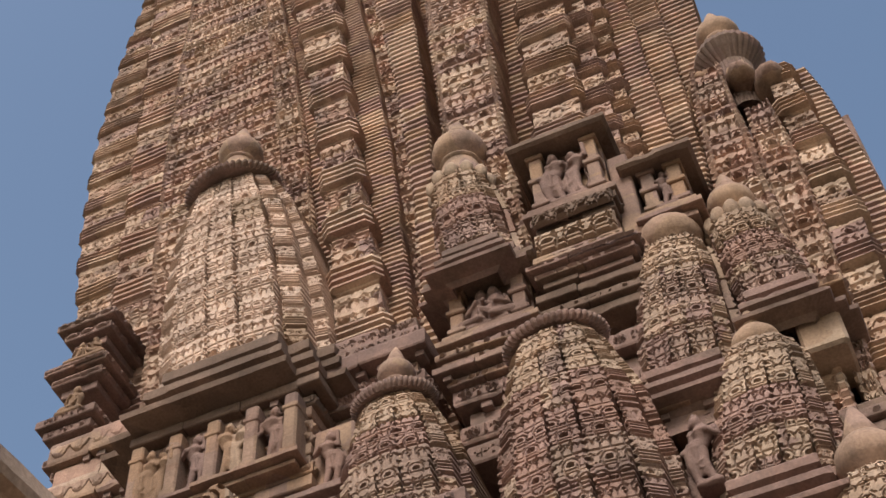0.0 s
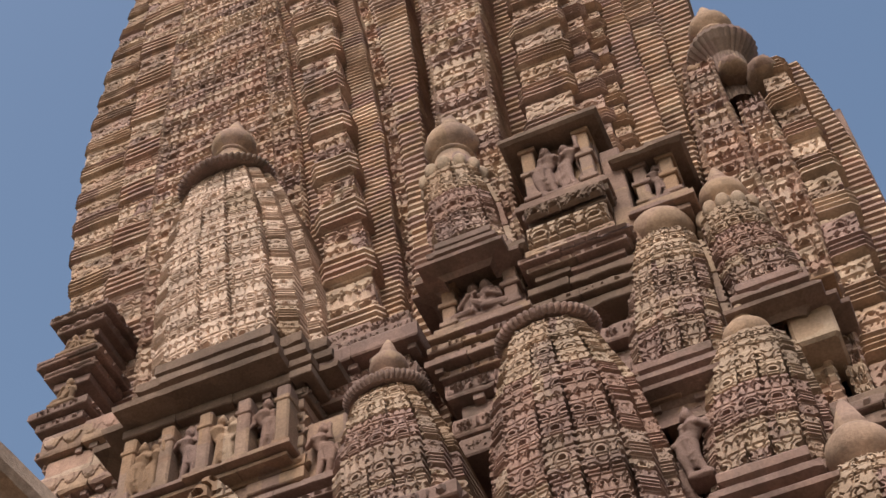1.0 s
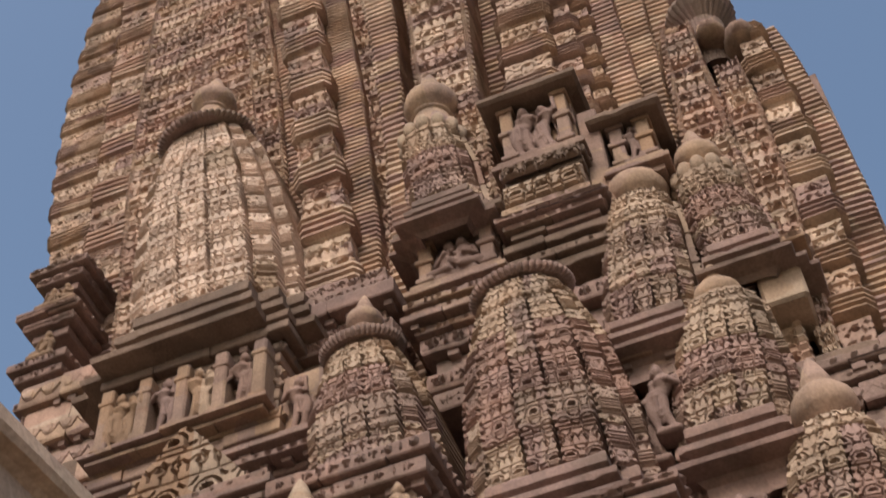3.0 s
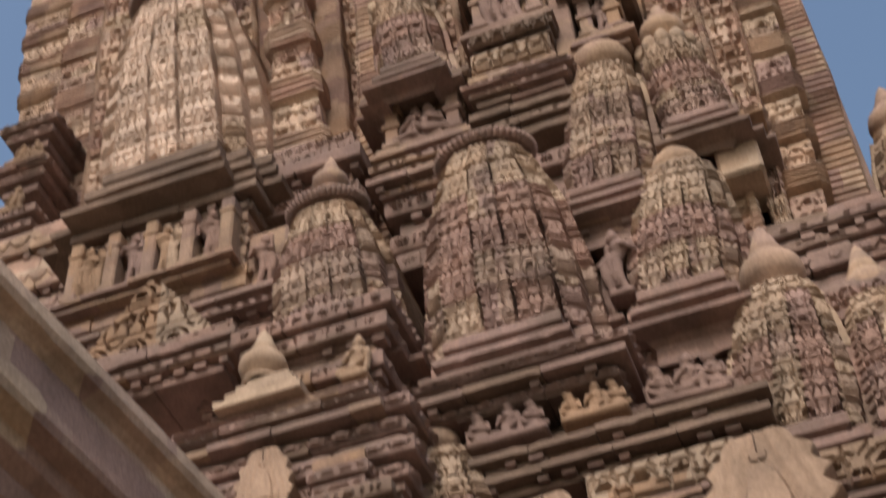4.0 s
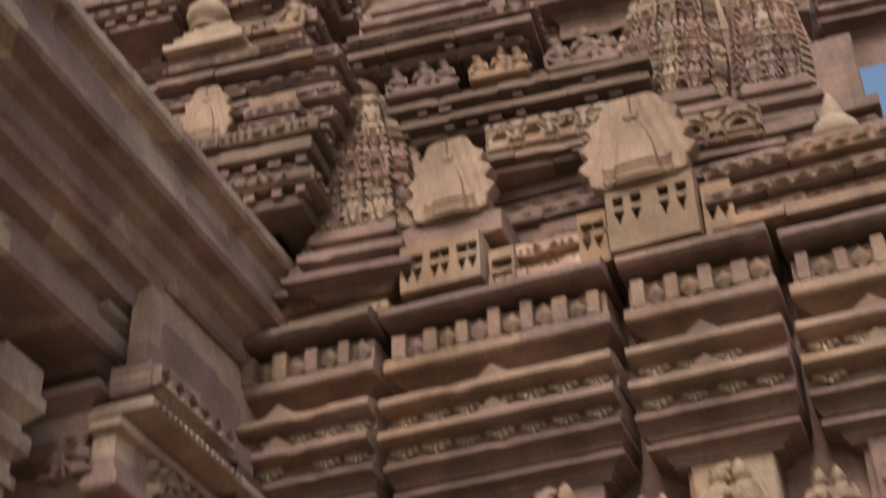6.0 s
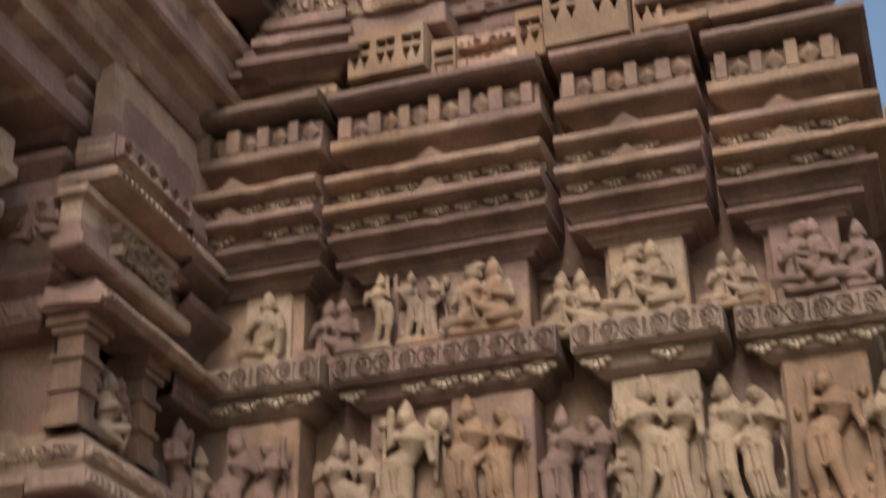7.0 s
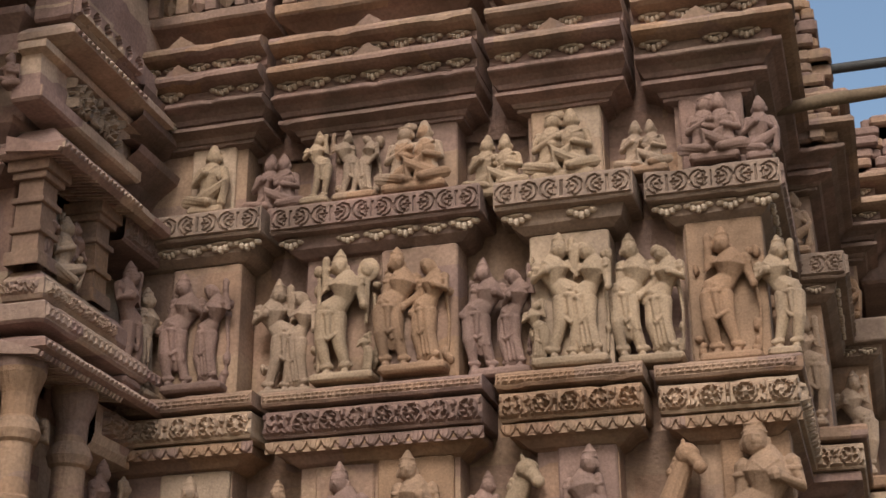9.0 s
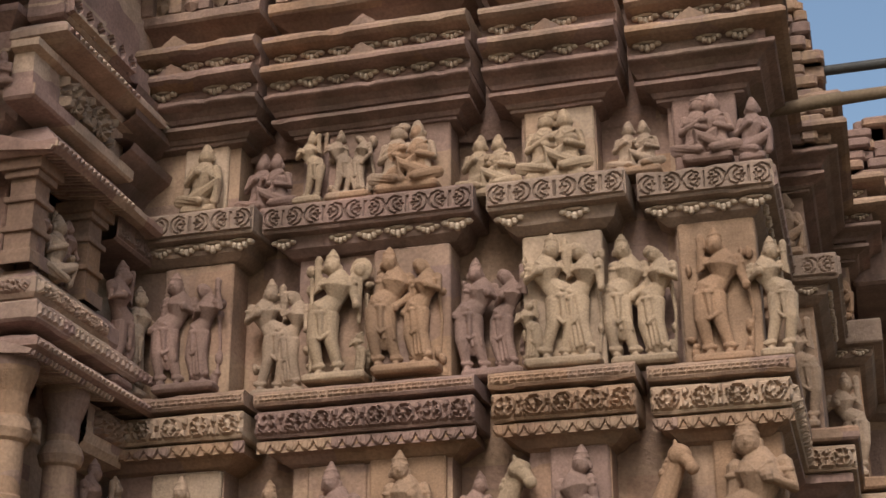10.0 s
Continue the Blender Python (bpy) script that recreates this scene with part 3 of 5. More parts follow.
    if base:
        outer = [(p[0] * 1.0, p[1]) for p in [(-a, b), (-a, -0.15 * b), (-a * 0.80, -0.15 * b), (-a * 0.80, -0.38 * b), (-a * 0.56, -0.38 * b), (-a * 0.56, -0.66 * b), (a * 0.56, -0.66 * b), (a * 0.56, -0.38 * b), (a * 0.80, -0.38 * b), (a * 0.80, -0.15 * b), (a, -0.15 * b), (a, b)]]
        outer = [(x + px, y + py) for px, py in outer]
        m = Mesh()
        prof = [(0.04, 0.0), (0.06, -0.03), (0.06, -0.11), (0.0, -0.14), (-0.02, -0.17), (0.10, -0.22), (0.13, -0.25), (0.13, -0.31), (0.04, -0.34), (0.02, -0.40), (0.18, -0.46), (0.22, -0.50), (0.21, -0.54), (0.05, -0.57), (0.0, -0.62)]
        m.sweep(outer, [(-0.25, z0)] + [(o * bs, z0 + dz * bs) for o, dz in prof] + [(0.0, z0 - h)])
        # the large turret's base is blackened for the shade under its cornice
        hold(e, m.make("base", M_STAIN_SHADE if bs > 1 else M_DARK))
    return e


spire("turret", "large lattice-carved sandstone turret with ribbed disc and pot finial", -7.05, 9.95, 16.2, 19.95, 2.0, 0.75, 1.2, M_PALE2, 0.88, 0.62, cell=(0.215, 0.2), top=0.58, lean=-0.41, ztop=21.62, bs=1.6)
spire("turret", "small carved turret with a bulbous pot finial", -5.05, 9.5, 12.65, 14.5, 1.22, 0.65, 1.0, M_SPIRE, 0.55, 0.40, top=0.52, lean=-0.13, ztop=15.44)
spire("turret", "broad lattice-carved turret under a ribbed stone disc", -3.5, 9.55, 11.95, 14.6, 1.5, 0.85, 0.8, M_SPIRE, 0.0, 0.48, top=0.52, lean=-0.12)
spire("turret", "carved turret with a large round pot finial", -2.60, 10.2, 14.15, 16.08, 0.98, 0.7, 0.8, M_SPIRE, 1.0, top=0.72, lean=0.13)
spire("turret", "carved turret with weathered pot finial", -2.13, 9.9, 12.35, 14.0, 1.06, 0.7, 0.8, M_SPIRE, 0.68, top=0.64, lean=0.16)
spire("turret", "carved turret with tall neck and pot finial", -1.56, 9.55, 10.4, 11.98, 1.02, 0.65, 0.7, M_SPIRE, 0.8, top=0.56, lean=0.13)
spire("turret", "pale carved corner turret with pot finial", -0.75, 9.75, 10.5, 11.72, 0.74, 0.65, 0.7, M_SPIRE, 0.75, top=0.72)
spire("turret", "narrow carved turret with small pot finial", -4.05, 9.15, 9.43, 10.92, 1.02, 0.55, 0.5, M_SPIRE, 0.55, top=0.62, lean=-0.08)
spire("turret", "upper carved turret with lotus collar and pot finial", -4.38, 10.1, 16.85, 18.45, 0.88, 0.65, 0.5, M_SPIRE, 1.0, top=0.8, lean=-0.17, ztop=20.0, collar=True)
spire("turret", "upper carved turret with lotus collar beside the balcony", -1.66, 10.35, 14.98, 16.4, 0.8, 0.6, 0.5, M_SPIRE, 0.76, top=0.74, lean=-0.14, ztop=17.42, collar=True)


# ---------- carved panels ----------
def scroll(s, z, w, h):
    """Incised spirals in a row, alternately turned."""
    c = np.floor(s / w)
    x = (s / w - c - 0.5) * np.where(c % 2 > 0.5, 1, -1) * w / h
    y = z / h - 0.5
    r = np.hypot(x, y)
    r2 = np.hypot(x + 0.08, y)
    cut = (np.abs(r - 0.40 + 0.05 * (x < 0)) < 0.045 * (0.6 + x)) & (x > -0.25)
    cut |= (np.abs(r2 - 0.25) < 0.04) & (x > -0.12)
    cut |= (np.hypot(x + 0.16, np.abs(y) - 0.12) < 0.06) | ((np.abs(y) < 0.035) & (x > -0.3) & (x < 0.06))
    cut |= (np.abs(x + 0.44) < 0.03) & (np.abs(y) < 0.36)
    return np.where(cut, -1.0, 0.1)


def diamonds(s, z, w, h):
    x = np.abs(s / w - np.floor(s / w) - 0.5) * 2
    y = np.abs(z / h - np.floor(z / h) - 0.5) * 2
    return np.where(x + y < 0.75, -1.0, 0.2)


def foliage(s, z, w, h):
    c = np.floor(s / w)
    x = (s / w - c - 0.5) * w / h
    y = z / h - np.floor(z / h) - 0.5
    d, th = np.hypot(x, y), np.arctan2(y, x)
    petal = (d < 0.36) & (np.cos(th * (4 + c % 3)) * 0.12 + 0.24 > d)
    ring = np.abs(d - 0.43) < 0.05
    u = np.abs(x) - 0.5 * w / h
    leaf = (np.hypot(u * 1.6, np.abs(y) - 0.3) < 0.17) | (np.abs(u + 0.4 * np.sin(y * 9)) < 0.05)
    g = np.where(d < 0.08, 0.9, np.where(petal, 0.55 + 0.3 * np.cos(d * 20), np.where(ring, 0.35, np.where(leaf, 0.5, -0.9))))
    return g + 0.2 * np.sin(s * 31 + z * 17)


def scallop(s, z, w, h):
    x = np.abs(s / w - np.floor(s / w) - 0.5) * 2
    return np.where(z / h < 0.75 * x ** 2, -1.6, np.where(np.hypot(x, z / h - 0.55) < 0.4, 0.6, 0.0))


def kudu(s, z, w, h):
    return lattice(s, z, w, h)


def panel(p0, p1, z0, z1, fn, w, h, amp=0.02, mat=None, parent=None, name="carved_panel", res=0.016, lift=0.006):
    """A relief face from p0 to p1 in plan, outside on the right-hand side."""
    p0, p1 = np.array(p0, float), np.array(p1, float)
    L = np.linalg.norm(p1 - p0)
    d = (p1 - p0) / L
    nr = np.array([d[1], -d[0]])
    k = max(1, round(L / w)); w = L / k
    S, Z = np.meshgrid(np.linspace(0, L, max(3, int(L / res))), np.linspace(0, z1 - z0, max(3, int((z1 - z0) / res))))
    H = fn(S, Z, w, h) * amp + lift + amp
    edge = (S <= 1e-6) | (S >= L - 1e-6) | (Z <= 1e-6) | (Z >= z1 - z0 - 1e-6)
    H = np.where(edge, 0.0, H)
    P = np.stack([p0[0] + d[0] * S + nr[0] * H, p0[1] + d[1] * S + nr[1] * H, z0 + Z], -1)
    m = Mesh(); m.grid(P)
    return hold(parent or wall, m.make(name, mat or M_WALL))


for (x0, x1, y), sm, block in zip(facets(PLAN, 0.235), (M_GREY, M_DARK, M_GREY, M_GREY), SCROLLS):
    panel((x0 - 0.225, y), (x1 + 0.225, y), 6.225, 6.405, scroll, 0.165, 0.18, 0.018, sm, block, name="scroll_panel", res=0.0075)
for (x0, x1, y), block in zip(facets(PLAN, 0.265), LEDGE):
    panel((x0 - 0.255, y), (x1 + 0.255, y), 4.845, 4.905, diamonds, 0.06, 0.06, 0.01, M_WALL, block, name="fret_strip", res=0.012)
for (x0, x1, y), fm, block in zip(facets(PLAN, 0.22), FRIEZE, FRIEZE_ROW):
    panel((x0 - 0.21, y), (x1 + 0.21, y), 4.605, 4.765, foliage, 0.22, 0.16, 0.028, fm, block, name="foliage_frieze", res=0.012)
for (x0, x1, y), block in zip(facets(PLAN, 0.18), HANGING):
    panel((x0 - 0.17, y), (x1 + 0.17, y), 4.48, 4.57, scallop, 0.11, 0.09, 0.014, M_WALL, block, name="scalloped_fringe", res=0.008)
for a, b in (((0.115, 9.02), (0.115, 10.9)),):
    panel(a, b, 6.225, 6.405, scroll, 0.19, 0.18, 0.014, M_DARK, name="scroll_panel", res=0.014)
    panel((0.10, 9.04), (0.10, 10.9), 4.605, 4.765, foliage, 0.22, 0.16, 0.028, M_PALE, name="foliage_frieze")
# parapet frieze: short piers with lozenge flowers between
pier = Mesh(); pier.box(-0.05, 0.05, -0.05, 0.05, 0, 0.21, 0.006)
pier_ob = pier.make("pier", M_WALL); pier_data = pier_ob.data; bpy.data.objects.remove(pier_ob)
los = Mesh(); los.add([(-0.075, 0, 0.09), (0, 0, 0), (0.075, 0, 0.09), (0, 0, 0.185), (0, -0.05, 0.095)], [(0, 1, 4), (1, 2, 4), (2, 3, 4), (3, 0, 4)])
los_ob = los.make("lozenge_flower", M_WALL); los_data = los_ob.data; bpy.data.objects.remove(los_ob)
rp = random.Random(5)
for x0, x1, y in facets(PLAN, 0.20):
    k = max(2, int((x1 - x0 + 0.3) / 0.118))
    m = Mesh(); m.sweep([(x0 - 0.17, y + 0.3), (x0 - 0.17, y - 0.03), (x1 + 0.17, y - 0.03), (x1 + 0.17, y + 0.3)], [(0, 8.20), (0, 8.425), (-0.02, 8.44), (-0.3, 8.45)])
    hold(wall, m.make("parapet_back", M_WALL))
    for i in range(k):
        o = new("pier" if i % 2 == 0 else "lozenge_flower", pier_data if i % 2 == 0 else los_data)
        o.location = (x0 - 0.15 + (x1 - x0 + 0.3) * (i + 0.5) / k, y - 0.06, 8.215)
        o.scale = (rp.uniform(0.85, 1.15), 1, rp.uniform(0.85, 1.15))
        hold(wall, o)


# ---------- statues: plain weathered figures, one mesh each ----------
def figure(m, x, y, z, h, s=1, female=False, arm=0, turn=0.0, legs=1):
    """A standing carved figure in a swaying stance, foot at z. s: which way the hip sways."""
    X = lambda a: x + a * h
    Zz = lambda a: z + a * h
    Yy = lambda a: y + a * h
    hip, chest, head = 0.08 * s, -0.035 * s, 0.015 * s
    wst = 0.056 if female else 0.067
    m.tube([(X(hip), Yy(0), Zz(0.47)), (X(hip * 0.9), Yy(-0.005), Zz(0.52)), (X(0.3 * chest), Yy(0), Zz(0.60)), (X(chest), Yy(-0.012), Zz(0.69)), (X(chest), Yy(0), Zz(0.755))],
           [0.105 * h, 0.112 * h, wst * 1.15 * h, 0.125 * h, 0.095 * h], 16, 0.75)
    m.tube([(X(chest), Yy(0), Zz(0.76)), (X(head), Yy(-0.005), Zz(0.81))], [0.034 * h, 0.034 * h], 8)
    m.blob((X(head), Yy(-0.012), Zz(0.857)), (0.064 * h, 0.068 * h, 0.072 * h))
    m.blob((X(head), Yy(-0.07), Zz(0.85)), (0.012 * h, 0.02 * h, 0.024 * h), 7, 5)
    m.tube([(X(head - 0.035), Yy(-0.062), Zz(0.874)), (X(head), Yy(-0.074), Zz(0.877)), (X(head + 0.035), Yy(-0.062), Zz(0.874))], [0.010 * h] * 3, 5)
    if female:
        m.blob((X(head + 0.06 * s), Yy(0.01), Zz(0.905)), (0.062 * h, 0.055 * h, 0.055 * h))
        for q in (-1, 1):
            m.blob((X(chest + 0.042 * q), Yy(-0.06), Zz(0.70)), (0.038 * h, 0.03 * h, 0.038 * h), 8, 6)
    else:
        m.tube([(X(head), Yy(0), Zz(0.885)), (X(head), Yy(0), Zz(0.94)), (X(head), Yy(0), Zz(0.99))], [0.062 * h, 0.050 * h, 0.022 * h], 12)
        for zr, rr in ((0.90, 0.060), (0.94, 0.049)):
            m.tube([(X(head - rr), Yy(-0.01), Zz(zr)), (X(head - rr * 0.6), Yy(-0.8 * rr), Zz(zr)), (X(head), Yy(-rr), Zz(zr)), (X(head + rr * 0.6), Yy(-0.8 * rr), Zz(zr)), (X(head + rr), Yy(-0.01), Zz(zr))], [0.008 * h] * 5, 6)
    for q in (-1, 1):
        kx = hip * 0.8 + 0.055 * q + (0.02 * s if q == s else 0)
        m.tube([(X(hip + 0.052 * q), Yy(0), Zz(0.47)), (X(kx), Yy(-0.035 if q == s else -0.015), Zz(0.27)), (X(hip * 0.3 + 0.075 * q), Yy(0), Zz(0.05))], [0.076 * h, 0.054 * h, 0.036 * h], 12)
        m.tube([(X(hip * 0.3 + 0.075 * q - 0.03), Yy(-0.02), Zz(0.075)), (X(hip * 0.3 + 0.075 * q + 0.03), Yy(-0.02), Zz(0.075))], [0.03 * h, 0.03 * h], 7)
        m.tube([(X(hip * 0.3 + 0.06 * q), Yy(0.01), Zz(0.02)), (X(hip * 0.3 + 0.075 * q), Yy(-0.05), Zz(0.015))], [0.042 * h, 0.03 * h], 7)
    if female or arm % 3 == 0:
        low = 0.09 if female else 0.22
        m.tube([(X(hip), Yy(0.005), Zz(0.5)), (X(hip * 0.85), Yy(0.0), Zz(0.36)), (X(hip * 0.4), Yy(0.005), Zz(low))], [0.105 * h, 0.098 * h, 0.088 * h], 14, 0.62)
        for q in (-0.06, -0.02, 0.02, 0.06):
            m.tube([(X(hip + q), Yy(-0.062), Zz(0.46)), (X(hip * 0.4 + q * 1.1), Yy(-0.055), Zz(low))], [0.011 * h, 0.013 * h], 5)
    # girdle and hanging sash looped over the knees
    m.tube([(X(hip - 0.085), Yy(-0.03), Zz(0.50)), (X(hip), Yy(-0.09), Zz(0.475)), (X(hip + 0.085), Yy(-0.03), Zz(0.50))], [0.022 * h] * 3, 6)
    m.tube([(X(hip - 0.07), Yy(-0.05), Zz(0.34)), (X(hip), Yy(-0.07), Zz(0.27)), (X(hip + 0.08), Yy(-0.05), Zz(0.33))], [0.019 * h] * 3, 6)
    m.tube([(X(hip), Yy(-0.075), Zz(0.47)), (X(hip + 0.01), Yy(-0.07), Zz(0.30))], [0.03 * h, 0.018 * h], 6)
    m.tube([(X(chest - 0.06), Yy(-0.06), Zz(0.745)), (X(chest), Yy(-0.10), Zz(0.69)), (X(chest + 0.06), Yy(-0.06), Zz(0.745))], [0.012 * h] * 3, 6)
    for q in (-1, 1):
        m.blob((X(head + 0.062 * q), Yy(0.0), Zz(0.845)), (0.018 * h, 0.022 * h, 0.034 * h), 7, 5)
    m.tube([(X(hip - 0.09), Yy(-0.02), Zz(0.535)), (X(hip), Yy(-0.085), Zz(0.525)), (X(hip + 0.09), Yy(-0.02), Zz(0.535))], [0.014 * h] * 3, 6)
    # arms
    for q in (-1, 1):
        sh = (X(chest + 0.115 * q), Yy(0), Zz(0.745))
        mode = (arm + (1 if q > 0 else 0)) % 4
        if mode == 0:
            el, ha = (X(chest + 0.135 * q), Yy(0.0), Zz(0.60)), (X(hip + 0.12 * q), Yy(-0.04), Zz(0.48))
        elif mode == 1:
            el, ha = (X(chest + 0.15 * q), Yy(-0.02), Zz(0.62)), (X(chest + 0.05 * q), Yy(-0.09), Zz(0.67))
        elif mode == 2:
            el, ha = (X(chest + 0.16 * q), Yy(-0.01), Zz(0.66)), (X(chest + 0.15 * q), Yy(-0.03), Zz(0.84))
        else:
            el, ha = (X(chest + 0.13 * q), Yy(-0.01), Zz(0.61)), (X(chest + 0.16 * q), Yy(-0.05), Zz(0.52))
        m.tube([sh, el, ha], [0.045 * h, 0.036 * h, 0.027 * h], 9)
        m.tube([((sh[0] * 2 + el[0]) / 3 - 0.03 * h, sh[1] - 0.035 * h, (sh[2] * 2 + el[2]) / 3), ((sh[0] * 2 + el[0]) / 3 + 0.03 * h, sh[1] - 0.035 * h, (sh[2] * 2 + el[2]) / 3)], [0.016 * h] * 2, 6)
        m.blob(ha, (0.036 * h, 0.034 * h, 0.038 * h), 7, 5)
        if mode == 2:
            m.tube([ha, (ha[0], ha[1], ha[2] + 0.08 * h)], [0.03 * h, 0.035 * h], 7)


def seated(m, x, y, z, h, s=1, arm=0):
    """A seated carved figure with folded legs."""
    X = lambda a: x + a * h
    Zz = lambda a: z + a * h
    Yy = lambda a: y + a * h
    m.tube([(X(0), Yy(0), Zz(0.14)), (X(0.0), Yy(0), Zz(0.3)), (X(0.03 * s), Yy(-0.02), Zz(0.5)), (X(0.03 * s), Yy(0), Zz(0.62))], [0.18 * h, 0.14 * h, 0.18 * h, 0.14 * h], 12, 0.8)
    m.blob((X(0.05 * s), Yy(-0.02), Zz(0.78)), (0.105 * h, 0.105 * h, 0.115 * h))
    if arm:
        m.tube([(X(0.05 * s), Yy(0), Zz(0.85)), (X(0.05 * s), Yy(0), Zz(0.93))], [0.10 * h, 0.06 * h], 12)
    else:
        m.blob((X(0.12 * s), Yy(0.01), Zz(0.87)), (0.095 * h, 0.085 * h, 0.08 * h))
        m.tube([(X(-0.03 * s), Yy(-0.08), Zz(0.84)), (X(0.05 * s), Yy(-0.11), Zz(0.85)), (X(0.13 * s), Yy(-0.08), Zz(0.84))], [0.018 * h] * 3, 6)
    for q in (-1, 1):
        m.blob((X(0.05 * s + 0.1 * q), Yy(0), Zz(0.76)), (0.03 * h, 0.035 * h, 0.05 * h), 8, 6)
    m.tube([(X(-0.05), Yy(-0.10), Zz(0.60)), (X(0.03 * s), Yy(-0.15), Zz(0.53)), (X(0.11), Yy(-0.10), Zz(0.60))], [0.02 * h] * 3, 6)
    m.tube([(X(-0.08 * s), Yy(-0.05), Zz(0.12)), (X(0.3 * s), Yy(-0.14), Zz(0.30)), (X(0.24 * s), Yy(-0.12), Zz(0.03))], [0.115 * h, 0.09 * h, 0.065 * h], 9)
    m.tube([(X(0.05 * s), Yy(-0.05), Zz(0.10)), (X(-0.28 * s), Yy(-0.12), Zz(0.10)), (X(0.06 * s), Yy(-0.2), Zz(0.05))], [0.115 * h, 0.09 * h, 0.065 * h], 9)
    for q in (-1, 1):
        sh = (X(0.03 * s + 0.16 * q), Yy(0), Zz(0.59))
        el = (X(0.03 * s + 0.23 * q), Yy(-0.04), Zz(0.38))
        ha = (X(0.1 * q * (1 if arm else -0.5) + 0.1 * s), Yy(-0.17), Zz(0.40 if q > 0 else 0.5))
        m.tube([sh, el, ha], [0.075 * h, 0.06 * h, 0.05 * h], 8)


def slender(m, x, y, z, h, s, female, arm, ang=0.0, sx=0.8):
    """A slimmer figure turned by ang degrees on its foot."""
    q = Mesh()
    figure(q, 0, 0, z, h, s, female, arm)
    v = np.concatenate(q.v)
    a = radians(ang)
    vx, vy = v[:, 0] * sx, v[:, 1]
    m.add(np.stack([x + vx * math.cos(a) - vy * math.sin(a), y + vx * math.sin(a) + vy * math.cos(a), v[:, 2]], 1), q.f)


def weather(m, amp, seed):
    """Worn, uneven surface."""
    v = np.concatenate(m.v)
    m.v = [v + amp * np.stack([np.sin(v[:, 1] * 41 + v[:, 2] * 57 + seed), np.sin(v[:, 0] * 47 + v[:, 2] * 39 + seed), np.sin(v[:, 0] * 53 + v[:, 1] * 43)], 1)]


def statue(label, x0, x1, z0, z1, y, kind="couple", mat=None, seed=0, base=True, side=False, slab=0.0, at=None):
    """A carved statue filling x0..x1 and z0..z1. side: it faces +x instead, built about at=(x, y)."""
    m = Mesh()
    w, h, c = x1 - x0, z1 - z0, (x0 + x1) / 2
    if base:
        m.box(x0 + 0.01, x1 - 0.01, y - 0.10, y + 0.12, z0 - 0.06, z0 + 0.012, 0.02)
    if kind == "single":
        figure(m, c, y, z0, h, 1 if seed % 2 else -1, False, seed)
    elif kind == "couple":
        slender(m, x0 + w * 0.26, y, z0, h, 1 if seed % 3 else -1, False, seed, 14, 0.97)
        slender(m, x0 + w * 0.75, y - 0.01, z0, h * 0.93, -1, True, seed + 1, -22, 0.92)
    elif kind == "attended":
        slender(m, x0 + w * 0.36, y, z0, h, 1, False, seed, 12, 0.97)
        slender(m, x0 + w * 0.78, y - 0.01, z0, h * 0.95, -1, True, seed + 1, -20, 0.92)
        figure(m, x0 + w * 0.07, y - 0.02, z0, h * 0.5, 1, True, seed)
    elif kind == "lord":
        figure(m, c - 0.03, y, z0, h, -1, False, 2)
        figure(m, x1 - 0.08, y - 0.03, z0, h * 0.33, 1, True, 1)
        m.tube([(x0 + 0.06, y, z0 + 0.05), (x0 + 0.05, y, z0 + h * 0.78)], [0.016, 0.02], 7)
        m.blob((x0 + 0.05, y, z0 + h * 0.84), (0.05, 0.04, 0.05))
        m.tube([(x1 - 0.09, y, z0 + h * 0.4), (x1 - 0.08, y, z0 + h * 0.74)], [0.016, 0.018], 7)
        m.blob((x1 - 0.08, y + 0.01, z0 + h * 0.82), (0.09, 0.03, 0.10), 14, 9)
        m.blob((x1 - 0.08, y - 0.015, z0 + h * 0.82), (0.05, 0.03, 0.055), 12, 7)
    elif kind == "seated":
        seated(m, c, y, z0, h, 1 if seed % 2 else -1, seed % 2)
    elif kind == "seated couple":
        seated(m, x0 + w * 0.29, y, z0, h, 1, seed % 2)
        seated(m, x0 + w * 0.70, y - 0.02, z0, h * 0.96, -1, 1)
    elif kind == "trio":
        for i in range(3):
            seated(m, x0 + w * (0.18 + 0.32 * i), y, z0, h * (0.9 + 0.1 * (i % 2)), 1 if i % 2 else -1, i % 2)
    elif kind == "bust":
        slender(m, c, y, z0 - h * 1.15, h * 2.15, 1 if seed % 2 else -1, False, 3 if seed % 2 else 0, 10 - 8 * seed, 1.0)
    elif kind == "beast":
        m.tube([(x0, y + 0.02, z0 - 0.1), (x0 + w * 0.45, y - 0.02, z0 + h * 0.45), (x0 + w * 0.6, y - 0.05, z0 + h * 0.7)], [0.09, 0.07, 0.055], 12)
        m.tube([(x0 + w * 0.6, y - 0.06, z0 + h * 0.72), (x0 + w * 0.85, y - 0.1, z0 + h * 0.5), (x1, y - 0.12, z0 + h * 0.34)], [0.06, 0.05, 0.036], 11)
        m.blob((x0 + w * 0.62, y - 0.07, z0 + h * 0.7), (0.085, 0.07, 0.075))
        m.blob((x1 - 0.01, y - 0.12, z0 + h * 0.36), (0.05, 0.045, 0.045))
        for k in range(5):
            m.blob((x0 + w * (0.1 + 0.09 * k), y - 0.01, z0 + h * (0.35 + 0.12 * k)), (0.035, 0.05, 0.04), 8, 6)
        for q in (-0.04, 0.04):
            m.tube([(x0 + w * 0.55, y - 0.05 + q, z0 + h * 0.82), (x0 + w * 0.5, y - 0.05 + q, z0 + h)], [0.03, 0.012], 6)
        m.tube([(x0 + w * 0.2, y, z0 + h * 0.3), (x0 + w * 0.42, y - 0.02, z0 + h * 0.75)], [0.05, 0.04], 7)
